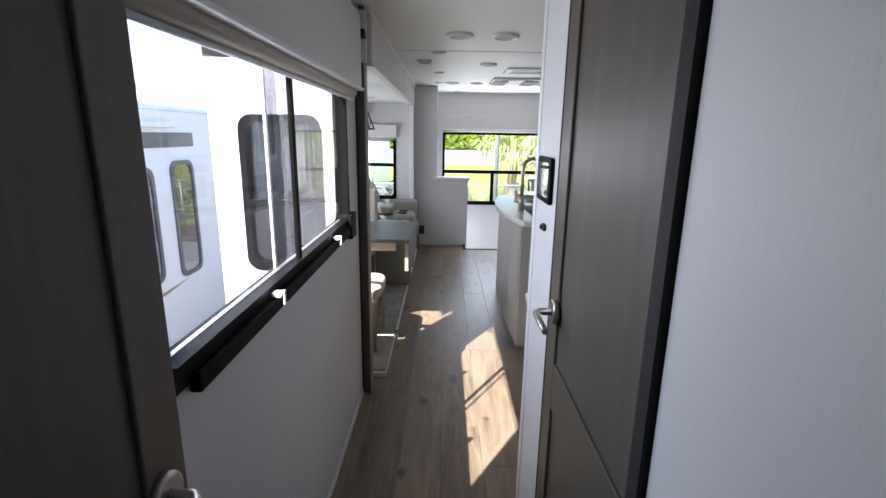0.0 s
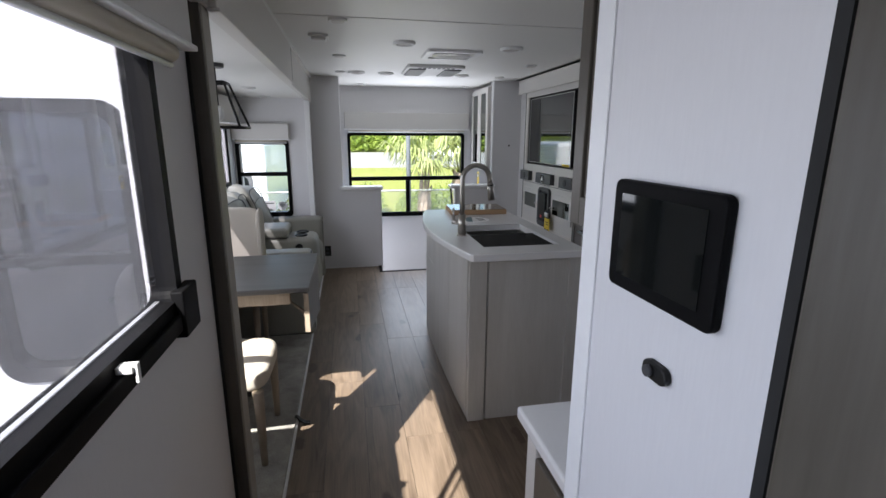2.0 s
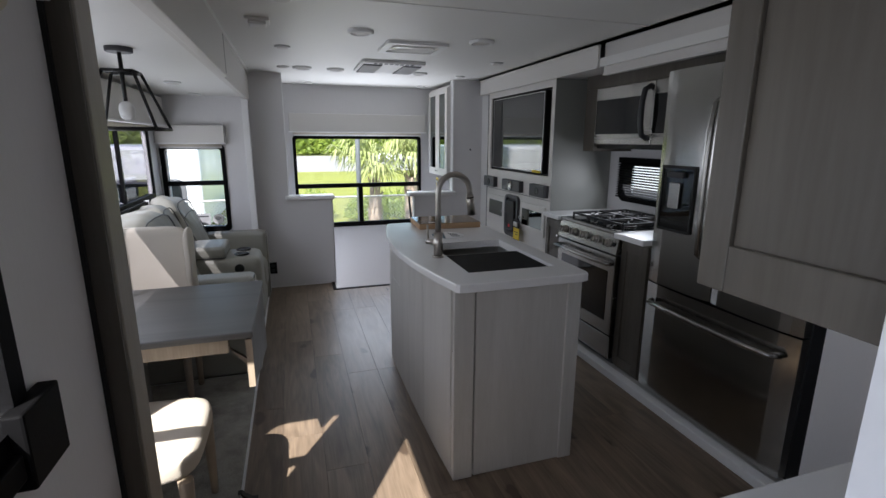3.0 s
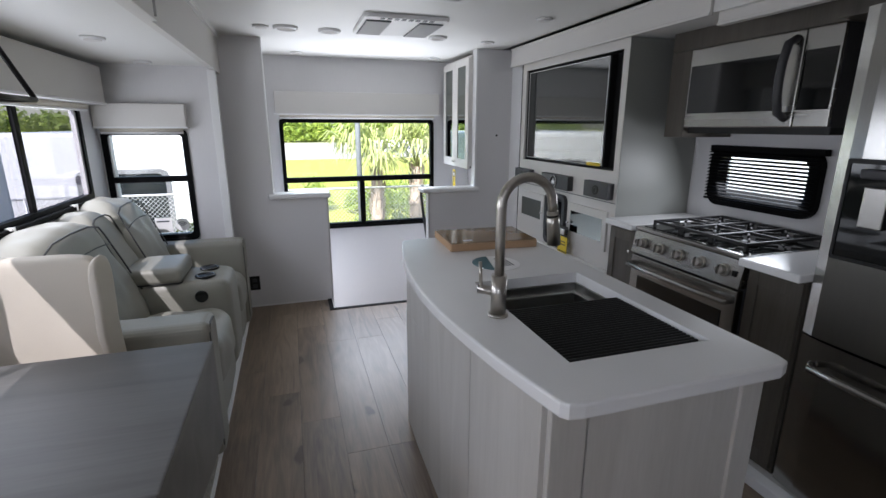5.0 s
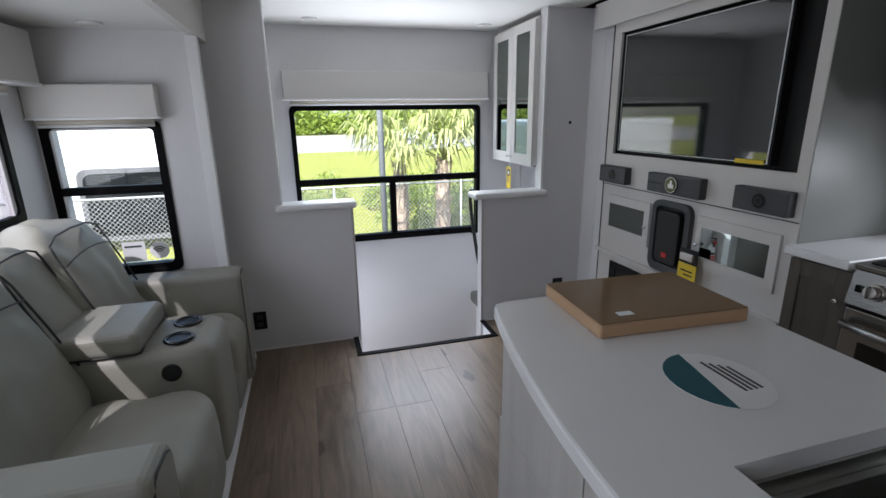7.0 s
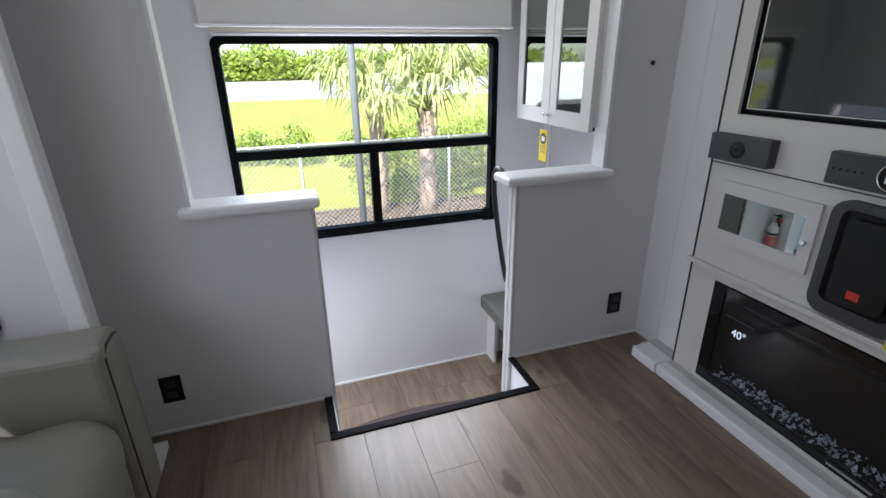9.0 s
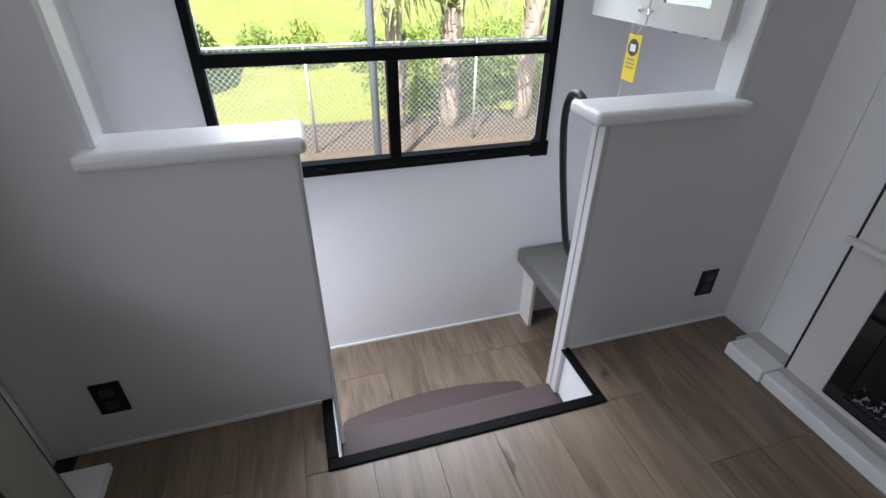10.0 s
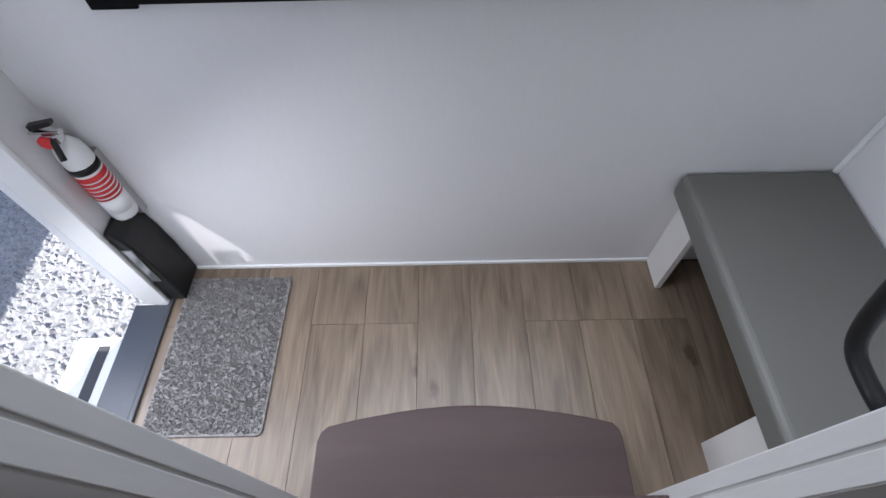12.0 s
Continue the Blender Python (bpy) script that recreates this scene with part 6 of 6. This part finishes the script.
# palms
def palm(x, y, height, seed, lean=0.0):
    r = random.Random(seed)
    p = thing("palm_tree", (x, y, G), "cabbage palm with ragged trunk and drooping fan fronds", "palm tree", "palms by the fence")
    bm = bmesh.new()
    tube(bm, [(x + lean * k / 6 + r.gauss(0, 0.01), y, G + height * k / 6) for k in range(7)], 0.15, 14, taper=0.12)
    for k in range(90):
        t = r.random()
        a = r.uniform(0, 6.28)
        z = G + height * t
        c = Vector((x + lean * t + 0.14 * math.cos(a), y + 0.14 * math.sin(a), z))
        o = Vector((math.cos(a), math.sin(a), 0))
        s = Vector((-math.sin(a), math.cos(a), 0))
        v = [bm.verts.new(c - s * 0.05), bm.verts.new(c + s * 0.05), bm.verts.new(c + o * 0.05 + s * 0.02 + Vector((0, 0, 0.16))), bm.verts.new(c + o * 0.05 - s * 0.02 + Vector((0, 0, 0.16)))]
        bm.faces.new(v)
    part("trunk", bm, BARK, p)
    bm, st = bmesh.new(), bmesh.new()
    hub = Vector((x + lean, y, G + height))
    for k in range(19):
        a = k * 2.4 + r.uniform(-0.3, 0.3)
        el = r.uniform(0.25, 1.45)
        d = Vector((math.cos(a) * math.cos(el), math.sin(a) * math.cos(el), math.sin(el)))
        ln = r.uniform(0.7, 1.25)
        tip = hub + d * ln - Vector((0, 0, 0.12 * ln))
        tube(st, [hub, hub + d * ln * 0.5, tip], 0.014, 5, taper=0.008)
        side = d.cross(Vector((0, 0, 1))).normalized()
        for j in range(17):
            f = (j - 8) / 8 * 1.35
            bd = (d * math.cos(f) + side * math.sin(f)).normalized()
            bl = r.uniform(0.6, 0.95) * (1 - 0.25 * abs(f) / 1.35)
            w = bd.cross(Vector((0, 0, 1)))
            w = (w.normalized() if w.length > 0.01 else side) * 0.024
            m = tip + bd * bl * 0.55 - Vector((0, 0, 0.05))
            e = tip + bd * bl - Vector((0, 0, 0.34 + 0.35 * r.random()))
            v = [bm.verts.new(q) for q in (tip, m - w, e, m + w)]
            bm.faces.new(v)
    part("frond_stalk", st, FROND, p)
    part("crown", bm, FROND, p)


palm(2.64, 12.6, 1.75, 1, 0.04)
palm(1.80, 12.75, 1.72, 2, 0.04)
palm(3.95, 12.7, 1.9, 3, 0.1)


# shrubs and tree line
def leaves(name, label, category, count, place, size, seed, kind="stuff"):
    r = random.Random(seed)
    verts, faces = [], []
    for _ in range(count):
        c = Vector(place(r))
        s = size * r.uniform(0.6, 1.4)
        u = Vector((r.gauss(0, 1), r.gauss(0, 1), r.gauss(0, 1))).normalized()
        v = u.orthogonal().normalized()
        n0 = len(verts)
        verts += [c - u * s, c + v * s * 0.45, c + u * s, c - v * s * 0.45]
        faces.append((n0, n0 + 1, n0 + 2, n0 + 3))
    me = bpy.data.meshes.new(name)
    me.from_pydata([tuple(v) for v in verts], [], faces)
    me.materials.append(LEAF)
    return tagged(new(name, me), label, category, "", kind)


clumps = [(random.Random(k).uniform(-55, 95), random.Random(k + 999).uniform(86, 96), random.Random(k + 77).uniform(2.0, 4.0)) for k in range(90)]


def in_clump(r):
    x, y, s = clumps[r.randrange(len(clumps))]
    a, b = r.uniform(0, 6.283), math.acos(r.uniform(-0.3, 1))
    q = s * r.uniform(0.75, 1.05)
    return x + q * 1.3 * math.sin(b) * math.cos(a), y + q * math.sin(b) * math.sin(a) * 0.7, G + 0.3 + q * 1.15 * max(0, math.cos(b)) + r.uniform(0, 0.8)


leaves("tree_line", "dense green woods beyond the road", "woods", 42000, in_clump, 0.42, 5)
bed_rng = random.Random(31)
beds = [(-4.0 + k * 1.15 + bed_rng.uniform(-0.3, 0.3), bed_rng.uniform(17.0, 19.0), bed_rng.uniform(0.45, 0.65)) for k in range(12)]
beds += [(x, bed_rng.uniform(13.5, 14.3), bed_rng.uniform(0.5, 0.65)) for x in (2.2, 3.1, 3.7, 4.6, 5.4)]
for k, (x, y, s) in enumerate(beds):
    def one(r, x=x, y=y, s=s):
        a, b = r.uniform(0, 6.283), math.acos(r.uniform(-0.2, 1))
        q = s * r.uniform(0.5, 1.05)
        return x + q * 1.2 * math.sin(b) * math.cos(a), y + q * math.sin(b) * math.sin(a), G + 0.1 + q * 1.7 * abs(math.cos(b)) + 0.1 * r.random()
    leaves("shrub", "leafy green shrub beside the fence", "shrub", 900, one, 0.055, 20 + k, "")


# pine far beyond the lot
pine = thing("pine_tree", (-35.0, 53.5, G), "tall green pine standing far beyond the trailers", "tree")
part("trunk", tube(bmesh.new(), [(-35.0, 53.5, G), (-34.9, 53.5, 3.0), (-35.0, 53.5, 7.6)], 0.28, 8, taper=0.08), BARK, pine)
pr = random.Random(44)
pv, pf = [], []
for k in range(2600):
    h = pr.random() ** 0.8
    lobe = 0.7 + 0.5 * math.sin(h * 23.0 + 2.0 * pr.randrange(3))
    a, q = pr.uniform(0, 6.283), pr.random() ** 0.5 * 2.3 * (1.08 - h) ** 0.7 * lobe
    c = Vector((-35.0 + q * math.cos(a), 53.5 + q * math.sin(a), 3.2 + 5.4 * h - 0.12 * q))
    u = Vector((pr.gauss(0, 1), pr.gauss(0, 1), pr.gauss(0, 0.5))).normalized() * 0.26
    v = u.orthogonal().normalized() * 0.10
    n0 = len(pv)
    pv += [tuple(c - u), tuple(c + v), tuple(c + u), tuple(c - v)]
    pf.append((n0, n0 + 1, n0 + 2, n0 + 3))
crown_mesh = bpy.data.meshes.new("crown")
crown_mesh.from_pydata(pv, [], pf)
crown_mesh.materials.append(FROND)
crown = new("crown", crown_mesh)
crown.parent = pine
crown.matrix_parent_inverse = Matrix.Translation(-Vector(pine.location))
tagged(crown, "")

# neighbouring trailer
nb = thing("travel_trailer", (-4.2, 4.0, G), "white neighbouring travel trailer with grey and bronze stripes", "trailer")
NX = -3.01
part("body", boxes((NX - 2.4, NX, -6.0, 9.2, G + 0.04, 1.77), bevel=0.06, seg=3), FIBREGLASS, nb)
part("roof_trim", boxes((NX - 0.02, NX + 0.03, -6.0, 9.1, 1.77 - 0.10, 1.77 - 0.05), (NX - 0.01, NX + 0.08, 1.0, 5.5, 1.49, 1.55), bevel=0.01), FIBREGLASS, nb)
part("grey_band", boxes((NX, NX + 0.006, -6.0, 5.99, 1.28, 1.44)), DARKGREY, nb)
for y0, y1, z0, z1 in ((2.73, 5.11, -0.15, 1.09), (5.43, 5.91, -0.22, 1.13), (-2.0, 1.5, -0.1, 1.05)):
    wd = part("window", frame_ring(bmesh.new(), "x", NX - 0.02, NX + 0.02, (y0, y1, z0, z1), (y0 + 0.05, y1 - 0.05, z0 + 0.05, z1 - 0.05), 0.12, 0.10), DARKGREY, nb)
    part("glass", boxes((NX, NX + 0.008, y0 + 0.04, y1 - 0.04, z0 + 0.04, z1 - 0.04)), PRIVACY, wd)
for mt, ya, za, yb, zb, w in ((COPPER, 3.21, -0.35, 5.57, -0.25, 0.071), (DARKGREY, 3.21, -0.45, 4.72, -0.41, 0.079), (DARKGREY, 2.89, -0.68, 4.4, -0.54, 0.079)):
    part("stripe", prism(bmesh.new(), [(ya, za), (yb, zb), (yb - 0.4, zb - w * 0.7), (ya, za - w)][::-1], "x", NX, NX + 0.005), mt, nb)
for y in (1.2, 2.0):
    wh = part("wheel", disc(bmesh.new(), (NX - 0.15, y, G + 0.36), (1, 0, 0), 0.36, 0.18, 28, 0.04), RUBBER, nb)
    part("rim", disc(bmesh.new(), (NX + 0.02, y, G + 0.36), (1, 0, 0), 0.22, 0.02, 24), STEEL, wh)
part("roof_unit", boxes((NX - 1.4, NX - 0.6, 4.2, 5.1, 1.77, 1.77 + 0.24), bevel=0.06), WHITEP, nb)
part("vent_cap", boxes((NX - 0.6, NX - 0.35, 5.6, 5.9, 1.77, 1.77 + 0.12), bevel=0.04), WHITEP, nb)
# second trailer seen through the narrow window
n2 = thing("travel_trailer", (-4.2, 17.0, G), "white trailer parked beyond the slide-out window", "trailer")
part("body", boxes((-5.6, -2.1, 14.2, 19.0, G + 0.45, 1.30), bevel=0.08, seg=3), FIBREGLASS, n2)
wd = part("window", frame_ring(bmesh.new(), "y", 14.18, 14.21, (-4.2, -2.45, -0.9, 0.55), (-4.1, -2.55, -0.8, 0.45), 0.2, 0.16), DARKGREY, n2)
part("glass", boxes((-4.15, -2.5, 14.19, 14.2, -0.85, 0.5)), BLACKGLASS, wd)

n3 = thing("travel_trailer", (6.6, 4.0, G), "pale blue-white trailer parked beside the kitchen window", "trailer")
part("body", boxes((5.2, 7.6, -4.0, 9.0, G + 0.45, 2.4), bevel=0.08, seg=3), FIBREGLASS, n3)
part("dark_band", boxes((5.192, 5.2, -4.0, 9.0, 0.1, 0.7)), DARKGREY, n3)
# white car on the road
cr = thing("car", (18.0, 60.0, G), "white hatchback on the road", "car")
X, Y = 12.0, 60.0
prof = [(X - 2.1, 0.35), (X - 2.1, 0.8), (X - 1.9, 0.95), (X - 1.0, 1.05), (X - 0.35, 1.5), (X + 1.2, 1.55), (X + 1.95, 1.1), (X + 2.1, 0.95), (X + 2.1, 0.35)]
part("body", prism(bmesh.new(), [(a, b + G) for a, b in prof], "y", Y - 0.85, Y + 0.85, 0.06), FIBREGLASS, cr)
part("window", prism(bmesh.new(), [(a, b + G) for a, b in ((X - 0.8, 1.08), (X - 0.3, 1.43), (X + 1.1, 1.47), (X + 1.65, 1.1))], "y", Y - 0.862, Y - 0.85), BLACKGLASS, cr)
for dx in (-1.3, 1.3):
    wh = part("wheel", disc(bmesh.new(), (X + dx, Y - 0.86, G + 0.34), (0, 1, 0), 0.33, 0.2, 24, 0.03), RUBBER, cr)
    part("rim", disc(bmesh.new(), (X + dx, Y - 0.865, G + 0.34), (0, 1, 0), 0.2, 0.01, 20), STEEL, wh)

# ---- floor planks, laid last ----
plank_meshes = {}


def plank(parent, x0, x1, y0, y1, z):
    key = (round(x1 - x0, 3), round(y1 - y0, 3))
    if key not in plank_meshes:
        g = 0.0014
        w, d = x1 - x0 - g, y1 - y0 - g
        bm = bmesh.new()
        lo = [bm.verts.new((sx * w / 2, sy * d / 2, -0.006)) for sx, sy in ((-1, -1), (1, -1), (1, 1), (-1, 1))]
        md = [bm.verts.new((sx * w / 2, sy * d / 2, -0.0002)) for sx, sy in ((-1, -1), (1, -1), (1, 1), (-1, 1))]
        hi = [bm.verts.new((sx * (w / 2 - 0.0002), sy * (d / 2 - 0.0002), 0.0)) for sx, sy in ((-1, -1), (1, -1), (1, 1), (-1, 1))]
        bm.faces.new(hi)
        for A, B in ((lo, md), (md, hi)):
            for k in range(4):
                bm.faces.new([A[k], A[(k + 1) % 4], B[(k + 1) % 4], B[k]])
        plank_meshes[key] = mesh_of("plank", bm, PLANK)
    ob = new("plank", plank_meshes[key])
    ob.location = ((x0 + x1) / 2, (y0 + y1) / 2, z)
    ob.parent = parent


def lay(parent, x0, x1, y0, y1, z, width, length, seed, skip=None, x_start=None):
    r = random.Random(seed)
    x = x0 if x_start is None else x_start
    while x < x1 - 0.01:
        a, b = max(x, x0), min(x + width, x1)
        y = y0 - r.choice((0.0, 0.3, 0.6, 0.9))
        while y < y1 - 0.005:
            c, d = max(y, y0), min(y + length, y1)
            if d - c > 0.005:
                for piece in (skip(a, b, c, d) if skip else ((a, b, c, d),)):
                    plank(parent, *piece, z)
            y += length
        x += width


def around_well(a, b, c, d):
    """Planks that reach the step well stop at its edge."""
    if d <= 6.19 or b <= 0.315 or a >= 1.215:
        return ((a, b, c, d),)
    out = [(a, b, c, 6.19)] if c < 6.185 else []
    top = max(c, 6.19)
    if a < 0.31:
        out.append((a, 0.315, top, d))
    if b > 1.22:
        out.append((1.215, b, top, d))
    return out


lay(floor, -0.41, 1.955, -1.6, 6.444, 0.0, 0.192, 1.2, 3, around_well, -0.532)
lay(lower_floor, -0.32, 1.89, 6.45, 7.344, -0.61, 0.192, 0.95, 8, None, -0.353)
